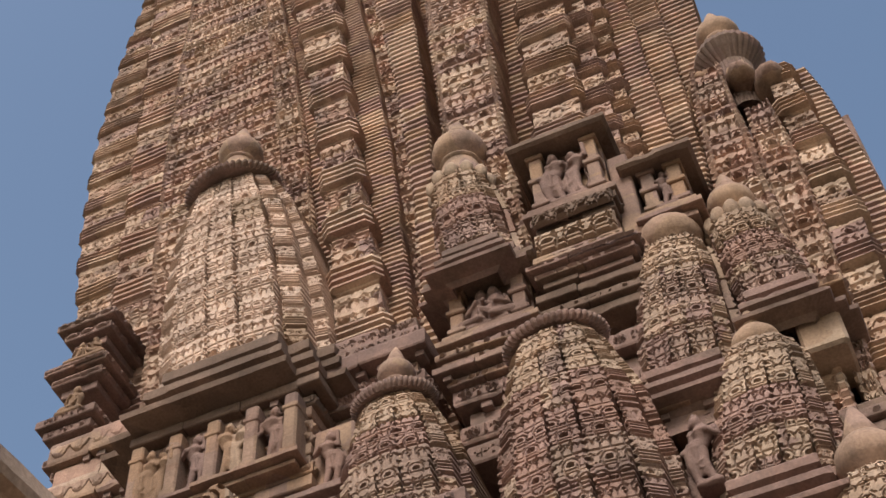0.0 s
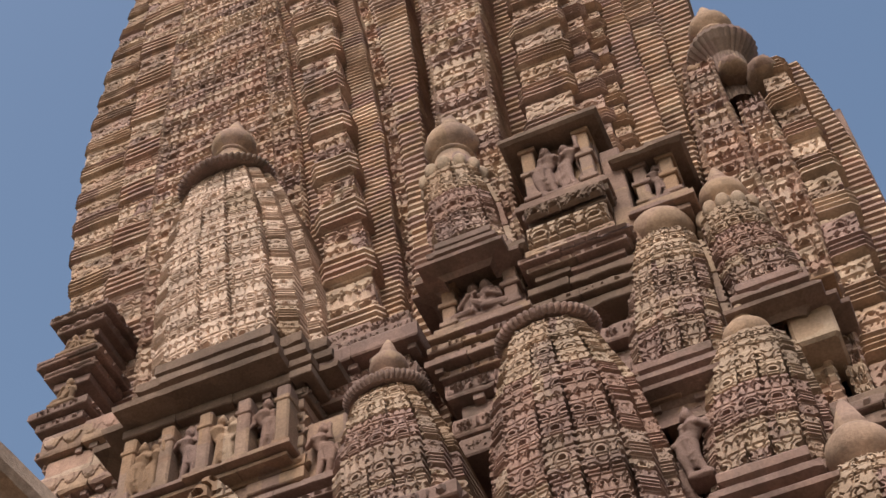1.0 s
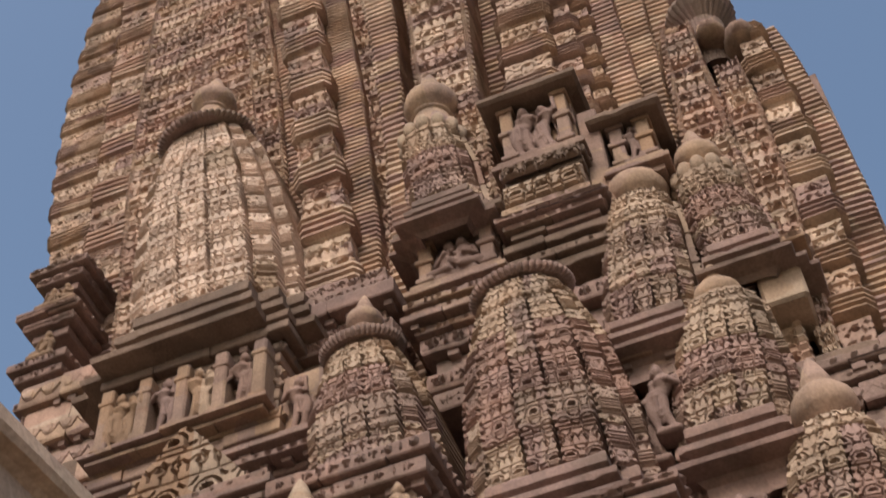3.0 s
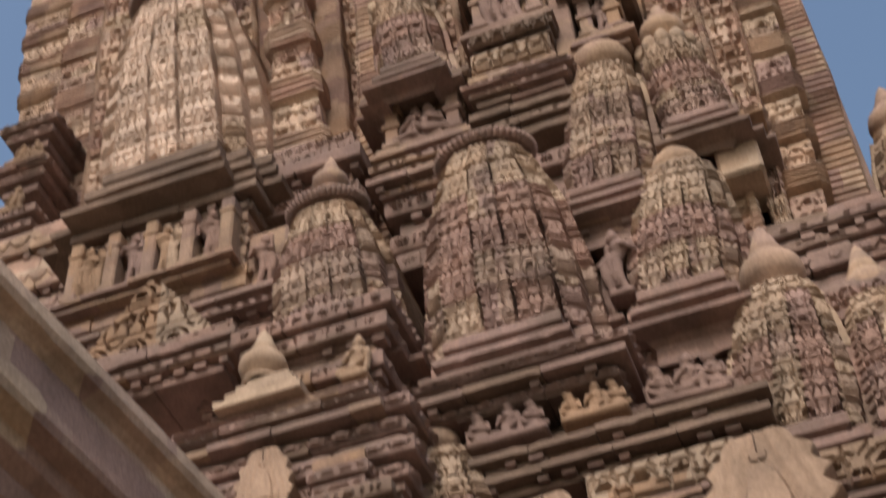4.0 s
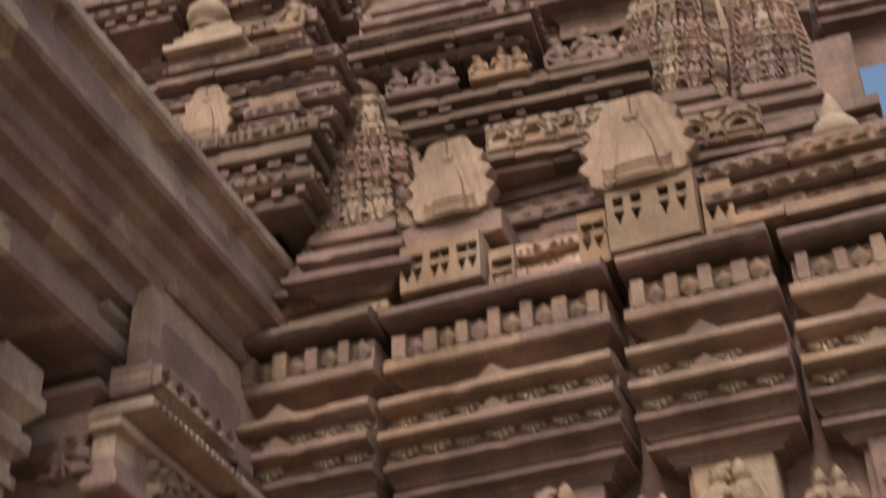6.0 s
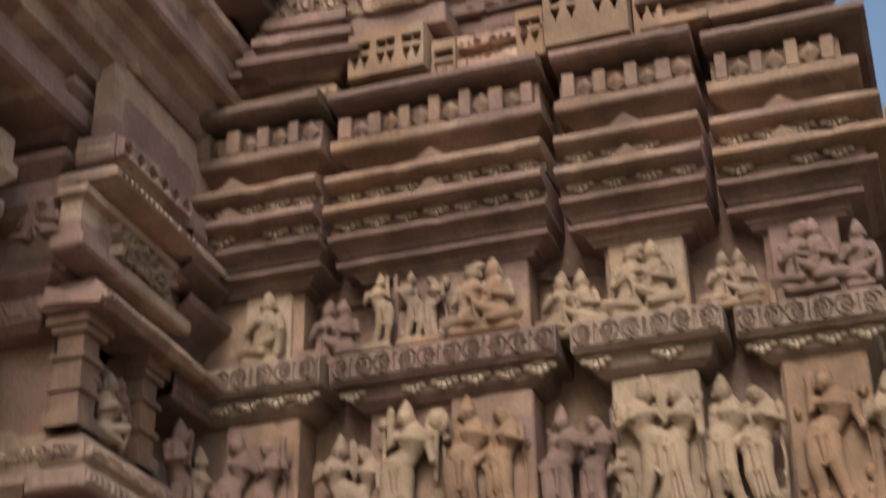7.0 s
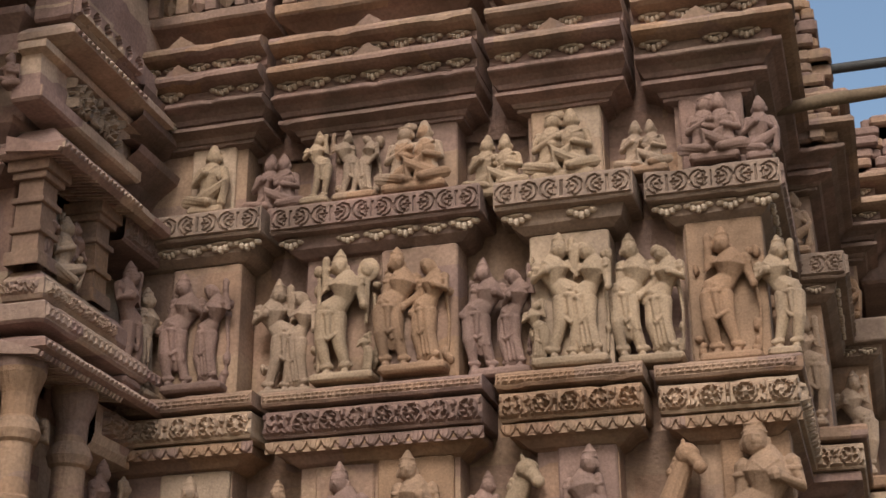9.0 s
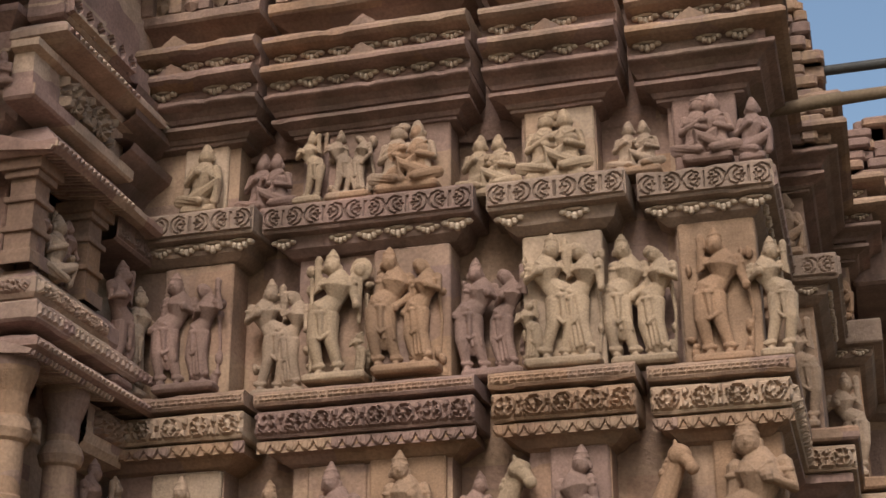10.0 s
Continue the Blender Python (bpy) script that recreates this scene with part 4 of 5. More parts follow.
    if kind in ("couple", "attended", "lord", "single") and base and w > 0.3:
        rs = random.Random(int(x0 * 1000) + seed)
        for k in range(9):
            edge = x0 + 0.03 if k % 2 else x1 - 0.03
            zc = z0 + h * rs.choice((0.05, 0.1, 0.16, 0.23, 0.6, 0.7, 0.8))
            m.blob((edge + rs.uniform(-0.03, 0.03), y + 0.04, zc), (rs.uniform(0.02, 0.04), 0.045, rs.uniform(0.03, 0.06)), 8, 6)
        m.tube([(x1 - 0.03, y + 0.03, z0 + 0.05), (x1 - 0.01, y + 0.03, z0 + h * 0.35), (x1 - 0.04, y + 0.03, z0 + h * 0.62)], [0.013, 0.013, 0.018], 6)
    weather(m, 0.003, seed)
    if slab:
        m.box(x0 - 0.02, x1 + 0.02, y + 0.03, y + 0.03 + slab, z0 - 0.02, z1 + 0.03, 0.01)
    if side:
        v = np.concatenate(m.v)
        m.v = [np.stack([at[0] - (v[:, 1] - y), at[1] + (v[:, 0] - c), v[:, 2]], 1)]
    ob = m.make("statue", mat or M_STATUE, smooth=False)
    fuse = ob.modifiers.new("carved_from_one_block", "REMESH")
    fuse.mode, fuse.voxel_size, fuse.use_smooth_shade = "VOXEL", max(0.0055, h * (0.0065 if z0 < 8 and h < 1.1 else 0.0125)), True
    soft = ob.modifiers.new("worn_by_weather", "SMOOTH")
    soft.factor, soft.iterations = 0.35, 1
    return tagged(ob, label, "statue", "temple wall statues")


MID, PAL, ROS = M_STATUE, M_STPALE, M_STROSE
ROW_A = [(-4.60, -4.08, 5.05, 5.98, 8.86, "couple", ROS, 0), (-3.89, -3.43, 5.0, 5.92, 9.05, "couple", MID, 1), (-3.43, -2.91, 5.05, 6.06, 8.93, "lord", PAL, 2),
         (-2.89, -2.35, 5.07, 6.03, 8.93, "couple", MID, 3), (-2.25, -1.76, 5.03, 5.93, 9.1, "couple", ROS, 0), (-1.75, -1.17, 5.03, 6.02, 8.98, "attended", PAL, 1),
         (-1.14, -0.65, 5.03, 6.0, 9.1, "couple", PAL, 3), (-0.57, -0.11, 4.99, 5.97, 9.1, "single", MID, 2), (-0.10, 0.15, 5.0, 5.87, 9.12, "single", PAL, 1)]
WORDS = {"couple": "sandstone statue of a swaying pair", "lord": "sandstone statue of a crowned figure", "attended": "sandstone pair with a small attendant",
         "single": "sandstone statue, one standing figure", "seated": "sandstone statue, one seated figure", "seated couple": "sandstone statue, two seated figures", "trio": "row of three worn seated stone figures",
         "bust": "sandstone statue with tall crown", "beast": "sandstone rearing beast with arched neck"}
TONE = {"pale_statue_sandstone": "cream", "rose_statue_sandstone": "rose-brown", "statue_sandstone": "buff"}


def words(kind, mat, where):
    return (TONE.get(mat.name, "") + " " + WORDS[kind].replace("pale ", "") + " " + where).strip()


for x0, x1, z0, z1, y, kind, mat, sd in ROW_A:
    statue(words(kind, mat, "on a ledge"), x0, x1, z0, z1, y, kind, mat, sd)
ROW_B = [(-4.47, -4.15, 6.50, 7.08, 8.86, "seated", PAL, 1), (-3.99, -3.58, 6.47, 7.0, 9.0, "seated couple", ROS, 1), (-3.55, -3.29, 6.50, 7.10, 8.93, "single", PAL, 1),
         (-3.28, -2.90, 6.50, 7.08, 8.93, "couple", MID, 2), (-2.88, -2.35, 6.52, 7.10, 8.93, "seated couple", MID, 0), (-2.22, -1.75, 6.42, 6.92, 9.0, "seated couple", PAL, 1),
         (-1.71, -1.22, 6.48, 7.06, 8.98, "seated couple", PAL, 0), (-1.06, -0.68, 6.50, 6.93, 9.1, "seated couple", MID, 1), (-0.54, -0.15, 6.53, 7.08, 9.08, "seated couple", ROS, 0), (-0.13, 0.08, 6.5, 7.0, 9.1, "seated", ROS, 1)]
for x0, x1, z0, z1, y, kind, mat, sd in ROW_B:
    statue(words(kind, mat, "on the scroll band"), x0, x1, z0, z1, y, kind, mat, sd)
ROW_C = [(-4.5, -4.2, 3.95, 4.36, 8.88, "bust", MID, 1), (-3.88, -3.55, 3.95, 4.33, 9.05, "bust", MID, 3), (-3.35, -3.0, 3.9, 4.40, 8.95, "bust", ROS, 2), (-2.25, -2.02, 3.95, 4.30, 9.12, "bust", ROS, 1), (-2.85, -2.45, 3.95, 4.44, 8.92, "bust", MID, 0), (-1.98, -1.72, 4.05, 4.37, 9.1, "beast", PAL, 2),
         (-1.55, -1.2, 3.95, 4.40, 8.98, "bust", ROS, 3), (-0.85, -0.6, 4.08, 4.41, 9.15, "beast", MID, 1), (-0.42, 0.0, 3.9, 4.56, 9.08, "bust", MID, 2)]
for x0, x1, z0, z1, y, kind, mat, sd in ROW_C:
    statue(words(kind, mat, "under the ledge"), x0, x1, z0, z1, y, kind, mat, sd, base=False)
# upright slabs behind the statues, standing proud of the wall
for x0, x1, z0, z1, y, mat in ((-4.60, -4.02, 4.98, 6.04, 8.90, M_WALL), (-2.90, -2.30, 4.98, 6.04, 8.97, M_WALL), (-1.76, -1.16, 4.98, 6.04, 9.03, M_PALE), (-0.62, -0.06, 4.98, 6.06, 9.15, M_STATUE),
                               (-4.50, -4.12, 6.45, 7.10, 8.91, M_PALE), (-3.30, -2.30, 6.45, 7.10, 8.99, M_WALL), (-1.72, -1.18, 6.45, 7.08, 9.03, M_PALE), (-0.60, -0.12, 6.45, 7.10, 9.15, M_STROSE),
                               (-4.6, -4.04, 3.3, 4.4, 8.91, M_STATUE), (-2.92, -2.35, 3.3, 4.42, 9.0, M_STATUE), (-3.4, -2.95, 3.3, 4.4, 9.01, M_WALL), (-1.6, -1.18, 3.3, 4.42, 9.04, M_STROSE), (-0.48, 0.0, 3.3, 4.46, 9.18, M_STATUE)):
    m = Mesh(); m.box(x0, x1, y, y + 0.3, z0, z1, 0.014)
    hold(wall, m.make("backing_slab", mat))
# statues on the return face and on the farther offsets
statue("worn buff statue on the receding corner face", 0, 0.34, 5.0, 5.9, 9.3, "single", MID, 0, side=True, at=(-0.02, 9.75))
statue("worn buff statue pair on the receding corner face", 0, 0.5, 6.5, 7.0, 9.3, "seated couple", MID, 0, side=True, at=(-0.02, 9.8))
for x, y, z0, z1, kd in ((0.08, 11.05, 5.0, 5.95, "single"), (0.42, 12.85, 5.0, 5.95, "single"), (0.08, 11.05, 6.5, 7.05, "seated"), (0.42, 12.85, 6.5, 7.05, "seated")):
    statue(words(kd, MID, "on a farther offset"), x - 0.15, x + 0.15, z0, z1, y, kd, MID, 1)


# ---------- ledged blocks, niches and crests between wall and tower ----------
def layer(x0, x1, y, depth, a, b, o):
    """One moulding of a stack, with worn rounded lips."""
    m = Mesh()
    hgt = b - a
    m.sweep([(x0, y + depth), (x0, y), (x1, y), (x1, y + depth)], [(-0.35, a), (o - 0.012, a + 0.003), (o, a + hgt * 0.1), (o, b - hgt * 0.2), (o - 0.012, b - hgt * 0.06), (o - 0.035, b), (-0.35, b + 0.003)])
    return m


def course_block(x0, x1, y, depth, a, b):
    """One block of a moulding course, its face at y, with worn rounded lips."""
    m = Mesh()
    hgt, n = b - a, -min(0.3, (x1 - x0) * 0.45)
    m.sweep([(x0, y + depth), (x0, y), (x1, y), (x1, y + depth)], [(n, a), (-0.012, a + 0.003), (0, a + hgt * 0.1), (0, b - hgt * 0.2), (-0.012, b - hgt * 0.06), (-0.035, b), (n, b + 0.003)])
    return m


def tier(m, x0, x1, y, depth, z0, z1, outs):
    hgt = (z1 - z0) / len(outs)
    for i, o in enumerate(outs):
        q = layer(x0, x1, y, depth, z0 + i * hgt, z0 + (i + 1) * hgt, o)
        m.add(np.concatenate(q.v), q.f)


ledge_count = [0]
rl = random.Random(17)
m = Mesh(); m.box(-0.045, 0.045, 0, 0.15, 0, 0.075, 0.004)
d0 = m.make("dentil", M_DARK); dentil_data = d0.data; bpy.data.objects.remove(d0)


def ledge_stack(label, x0, x1, y, depth, z0, z1, outs, mat=None, carve=True):
    """A ledge of stacked mouldings, each a part; the deeper ones carry a carved strip."""
    mat = mat or M_DARK
    e = tagged(new("moulded_ledge"), label, "ledge", "tower ledges")
    e.location = ((x0 + x1) / 2, y, z0)
    hgt = (z1 - z0) / len(outs)
    for i, o in enumerate(outs):
        a, b = z0 + i * hgt, z0 + (i + 1) * hgt
        A, B = x0 - o, x1 + o
        cuts = [A]
        while B - cuts[-1] > 0.85:
            cuts.append(cuts[-1] + rl.uniform(0.36, 0.62))
        cuts.append(B)
        for k in range(len(cuts) - 1):
            dy = rl.uniform(-0.022, 0.022) if len(cuts) > 2 else 0.0
            pick = mat if rl.random() < 0.8 else rl.choice([M_DARK, M_WALL, M_STAIN_SHADE])
            hold(e, course_block(cuts[k] + 0.003, cuts[k + 1] - 0.003, y - o + dy, depth + o, a + rl.uniform(0, 0.006), b - rl.uniform(0, 0.008)).make("moulding", pick))
        if i and o > outs[i - 1] + 0.07 and B - A > 0.7 and i % 2 == 1:
            n = int((B - A) / 0.19)
            for k in range(n):
                if rl.random() < 0.7:
                    f = y - outs[i - 1] - (o - outs[i - 1]) * 0.55
                    d = new("dentil", dentil_data)
                    d.location = (A + (B - A) * (k + 0.5) / n + rl.uniform(-0.015, 0.015), f, a - min(0.07, hgt * 0.5))
                    d.scale = (rl.uniform(0.8, 1.3), 1, min(0.07, hgt * 0.5) / 0.07)
                    hold(e, d)
        ledge_count[0] += 1
        if carve and hgt > 0.085 and (i + ledge_count[0]) % 3 != 0:
            fn = (kudu, foliage, diamonds, scallop)[(ledge_count[0] * 7 + i) % 4]
            w = min(0.24, hgt * 1.3)
            panel((x0 - o + 0.02, y - o), (x1 + o - 0.02, y - o), a + hgt * 0.22, b - hgt * 0.3, fn, w, hgt * 0.48, 0.024, mat, e, "carved_strip", 0.017, lift=0.0)
            panel((x1 + o, y - o + 0.02), (x1 + o, y + depth * 0.8), a + hgt * 0.22, b - hgt * 0.3, fn, w, hgt * 0.48, 0.024, mat, e, "carved_strip", 0.022, lift=0.0)
    return e


DL = "dark weathered sandstone ledge of stacked mouldings"
ledge_stack(DL, -4.30, -2.66, 8.95, 1.0, 11.16, 11.46, (0.0, 0.1, 0.14))
# the black ledges here have the overhang's shade put into their colour
ledge_stack(DL, -3.95, -2.70, 9.15, 1.0, 10.62, 10.88, (0.0, 0.1, 0.06), M_STAIN_SHADE)
ledge_stack(DL, -3.70, -1.80, 9.05, 1.0, 10.38, 10.72, (-0.02, 0.12, 0.04, 0.14), M_STAIN_SHADE)
ledge_stack(DL, -2.65, -1.70, 9.3, 0.8, 10.86, 11.04, (0.02, 0.1))
ledge_stack(DL, -3.05, -1.90, 8.9, 0.9, 9.78, 9.92, (0.0, 0.1), M_STAIN_SHADE)
ledge_stack(DL, -1.98, -0.86, 9.0, 0.9, 9.46, 9.62, (0.0, 0.1))
ledge_stack(DL, -3.62, -0.05, 9.15, 0.7, 9.0, 9.8, (0.0, 0.05, 0.0, 0.06, 0.0, 0.04))
ledge_stack(DL, -4.30, -2.70, 9.3, 0.7, 9.8, 11.1, (0.0, 0.03, 0.0, 0.05))
ledge_stack(DL, -2.70, -0.60, 9.55, 0.7, 9.6, 12.0, (0.0, 0.03, 0.0, 0.05, 0.0, 0.04))
ledge_stack("flat worn courses stacked at the roof corner", -1.20, -0.05, 8.85, 0.9, 8.66, 9.32, (0.1, 0.02, 0.12, 0.0, 0.10, 0.0), M_WALL)
ledge_stack("low stacked roof courses with carving", -2.95, -2.05, 8.85, 0.9, 8.66, 9.05, (0.08, 0.0, 0.08, 0.0), M_TOWER)
ledge_stack("dark low roof of thin stacked courses", -4.55, -3.75, 8.75, 0.6, 8.62, 9.1, (0.06, 0.0, 0.05, 0.0, 0.0), M_KNOB)
# corner pavilion beside the porch
ledge_stack(DL, -6.0, -4.5, 8.6, 1.2, 10.95, 11.42, (0.22, 0.1, 0.16, 0.02, 0.06))
ledge_stack("pale stepped pyramid under a finial", -5.58, -5.02, 8.5, 0.7, 11.4, 11.82, (0.08, 0.02, -0.04, -0.1), M_PALE, carve=False)
ledge_stack(DL, -5.8, -4.25, 8.6, 1.2, 10.2, 11.1, (0.0, 0.12, 0.2, 0.06, 0.1, 0.16))
ledge_stack(DL, -5.4, -4.35, 8.45, 1.2, 9.5, 10.24, (0.0, 0.12, 0.02, 0.1, 0.16), M_STAIN_SHADE)
ledge_stack("dark worn block beside the small pavilion", -4.8, -4.4, 8.35, 0.7, 10.24, 10.6, (0.0, 0.03, 0.0))
ledge_stack(DL, -5.5, -4.5, 8.9, 1.2, 11.6, 12.5, (0.0, 0.08, 0.0, 0.14, 0.2))
ledge_stack(DL, -6.3, -4.6, 9.5, 1.2, 11.9, 13.0, (0.0, 0.06, 0.0, 0.08, 0.0, 0.1))


def finial(label, x, y, z, q, mat=M_KNOB):
    m = Mesh()
    m.lathe((x, y, z), [(0.24 * q, 0), (0.28 * q, 0.03 * q), (0.27 * q, 0.07 * q), (0.17 * q, 0.10 * q), (0.19 * q, 0.15 * q), (0.30 * q, 0.23 * q), (0.33 * q, 0.33 * q), (0.30 * q, 0.44 * q), (0.23 * q, 0.53 * q), (0.16 * q, 0.60 * q),
                        (0.18 * q, 0.65 * q), (0.15 * q, 0.72 * q), (0.10 * q, 0.88 * q), (0.05 * q, 1.0 * q), (0.0, 1.08 * q)], 24)
    return tagged(m.make("pot_finial", mat, smooth=True), label, "finial", "pot finials")


finial("pale pot-shaped stone finial on a stepped pyramid", -5.40, 8.72, 11.8, 0.6, M_PALE)
finial("pot-shaped stone finial at the roof corner", -0.36, 9.1, 9.3, 0.55, M_PALE)
finial("weathered pot finial crowning the side tower", -1.30, 10.95, 20.76, 0.85, M_KNOB)


def palmette(label, x0, x1, y, z0, z1, t=0.14):
    """A notched arched crest slab, smooth new stone, with a raised centre arch."""
    m = Mesh()
    c, w, h = (x0 + x1) / 2, (x1 - x0) / 2, z1 - z0
    U, V = np.meshgrid(np.linspace(-1, 1, 61), np.linspace(0, 1, 64))
    tooth = np.abs(np.mod(V * 4.4 + 0.3, 1.0) * 2 - 1)
    half = 0.14 + 0.84 * np.clip(1 - np.abs((V - 0.2) / 0.82) ** 2.3, 0, 1) ** 0.62 * (1 - 0.24 * tooth) - 0.3 * np.clip(0.14 - V, 0, 1) / 0.14
    X = U * half
    bell = 0.36 * np.sqrt(np.clip(1 - (V / 0.66) ** 2, 0, 1))
    q = np.clip(np.abs(X) / np.maximum(bell, 0.01), 0, 3)
    H = 0.012 + 0.005 * np.cos(np.abs(X) * 30 + V * 14)
    H = np.where(q < 1, 0.028 + 0.022 * np.sqrt(np.clip(1 - q * q, 0, 1)), H)
    H = np.where((q > 0.98) & (q < 1.10), 0.006, H)
    H = np.where((np.abs(X) < 0.12) & (V > 0.70) & (V < 0.78), 0.03, H)
    H = H + np.where((np.abs(X) < 0.55) & (np.mod(V * 14, 1.0) > 0.35) & (V < 0.24), 0.016, 0.0)
    H = np.where((np.abs(U) > 0.999) | (V > 0.999), 0.0, H)
    F = np.stack([c + X * w, y + 0.0 - H * w / 0.42, z0 + V * h], -1)
    m.grid(F)
    for j, s in ((0, -1), (-1, 1)):
        m.grid(np.stack([F[:, j], F[:, j] + np.array([0, t, 0])]))
    m.grid(np.stack([F[0], F[0] + np.array([0, t, 0])]))
    return tagged(m.make("crest_palmette", M_NEW), label, "crest")


palmette("smooth pale repaired stone crest with notched edge", -3.56, -2.81, 8.66, 9.30, 10.04)
palmette("small pale notched stone crest on the pavilion eave", -5.42, -4.92, 8.35, 10.25, 10.82)
palmette("large smooth pale repaired stone crest over a windowed block", -2.20, -1.28, 8.66, 9.18, 9.98)


def windowed(label, x0, x1, y, z0, z1, cols, mat=M_NEW):
    """A smooth block with a row of small square holes and hanging points."""
    e = thing("windowed_block", label, "block", ((x0 + x1) / 2, y, z0))
    m = Mesh(); m.box(x0, x1, y + 0.06, y + 0.5, z0, z1, 0.015)
    hold(e, m.make("body", mat))

    def holes(s, z, w, h):
        u = np.abs(np.abs(s / w - np.floor(s / w) - 0.5) - 0.19) * w
        zt = z1 - z0 - 0.10
        return np.where((u < 0.036) & (z < zt) & (z > zt - 0.075), -1.0, np.where((z < zt - 0.12) & (z > zt - 0.24) & (u < 0.036 * (z - zt + 0.24) / 0.12), -1.0, 0.0))
    panel((x0, y + 0.066), (x1, y + 0.066), z0, z1, holes, (x1 - x0) / cols, 1, 0.06, mat, e, "pierced_face", 0.0085)
    return e


windowed("smooth pale block with small square openings", -2.02, -1.36, 8.68, 8.64, 9.20, 2, M_STATUE)
windowed("pale pierced block under the notched crest", -3.58, -2.94, 8.6, 8.66, 9.08, 3, M_STATUE)
windowed("weathered side block with small square openings", -2.26, -2.03, 8.76, 8.64, 9.1, 1, M_STATUE)
windowed("weathered side block beside the large crest", -1.35, -1.12, 8.76, 8.64, 9.1, 1, M_STATUE)
windowed("dark low block with small openings", -2.93, -2.72, 8.72, 8.64, 8.95, 1, M_STATUE)
m = Mesh(); m.box(-3.6, -2.8, 8.7, 9.2, 9.1, 9.3)
tagged(m.make("plinth_block", M_DARK), "dark stone plinth below the notched crest", "plinth")
panel((-3.0, 8.84), (-1.96, 8.84), 9.93, 10.22, kudu, 0.24, 0.28, 0.035, M_STATUE, tower, "arch_frieze", 0.02)
panel((-1.95, 8.88), (-0.9, 8.88), 9.62, 9.95, kudu, 0.3, 0.32, 0.04, M_WALL, tower, "arch_frieze", 0.02)
panel((-1.15, 8.74), (-0.2, 8.74), 8.88, 9.05, kudu, 0.22, 0.16, 0.04, M_STATUE, tower, "arch_frieze", 0.02)
for x0, x1, z0, z1, y, kind, sd in ((-3.86, -3.22, 10.86, 11.24, 9.0, "trio", 0), (-3.14, -2.62, 10.86, 11.2, 9.0, "trio", 1), (-2.52, -1.9, 10.92, 11.36, 9.15, "trio", 0), (-2.82, -2.62, 12.3, 12.95, 9.62, "single", 0), (-2.72, -2.48, 12.5, 13.3, 9.55, "single", 0),
                                    (-4.75, -4.5, 11.65, 12.1, 8.75, "seated", 1)):
    statue(words(kind, MID, "between the turrets"), x0, x1, z0, z1, y, kind, MID if sd else ROS, sd)

# figure frieze and pierced crest under the large turret
ledge_stack(DL, -7.85, -6.0, 9.45, 1.2, 15.02, 15.3, (0.0, 0.1), M_STAIN_SHADE)
ledge_stack("carved frieze block under the large turret", -7.9, -6.05, 9.5, 1.2, 13.9, 15.05, (0.06, 0.06, 0.0, 0.0, 0.0, 0.0, 0.0), M_WALL)
for i in range(5):
    x = -7.82 + i * 0.41
    m = Mesh(); m.box(x - 0.07, x + 0.07, 9.30, 9.55, 14.24, 15.08, 0.02)
    m.box(x - 0.08, x + 0.08, 9.285, 9.55, 14.86, 14.92); m.box(x - 0.085, x + 0.085, 9.28, 9.55, 14.24, 14.34)
    tagged(m.make("pilaster", M_WALL), "squat sandstone pilaster in the figure frieze", "pilaster", "frieze pilasters")
    if i < 4:
        statue("small buff stone figures between pilasters", x + 0.06, x + 0.36, 14.27, 15.04, 9.38, "single" if i % 2 else "couple", ROS if i % 2 else MID, i, base=False)
ledge_stack("projecting sill below the figure frieze", -7.95, -6.1, 9.3, 1.0, 14.1, 14.24, (0.0, 0.06), M_WALL)
m = Mesh(); m.box(-6.05, -5.62, 9.55, 10.2, 13.7, 14.7, 0.02)
tagged(m.make("backing_slab", M_WALL), "upright stone slab behind a standing figure", "slab")
statue("weathered standing stone figure at the pavilion corner", -6.0, -5.66, 13.78, 14.52, 9.45, "single", ROS, 1)
ledge_stack(DL, -7.8, -5.7, 9.4, 1.2, 13.3, 13.75, (0.0, 0.14, 0.02, 0.16, 0.06))
m = Mesh()
Sx, Zx = np.meshgrid(np.linspace(0, 1.4, 90), np.linspace(0, 1.0, 64))
keep = 0.5 * (1 - np.abs(Sx / 0.7 - 1)) * 1.9
Hx = np.where(Zx < keep + 0.12, lattice(Sx, Zx, 0.40, 0.34) * 0.09, -0.3)
m.grid(np.stack([-7.5 + Sx, 9.15 - Hx, 13.0 + np.minimum(Zx, keep + 0.14)], -1))
tagged(m.make("pierced_crest", M_STATUE), "orange-buff pierced arch crest carved in stone", "crest")
ledge_stack(DL, -7.6, -5.95, 9.1, 1.2, 12.5, 13.0, (0.0, 0.12, 0.16, 0.1))


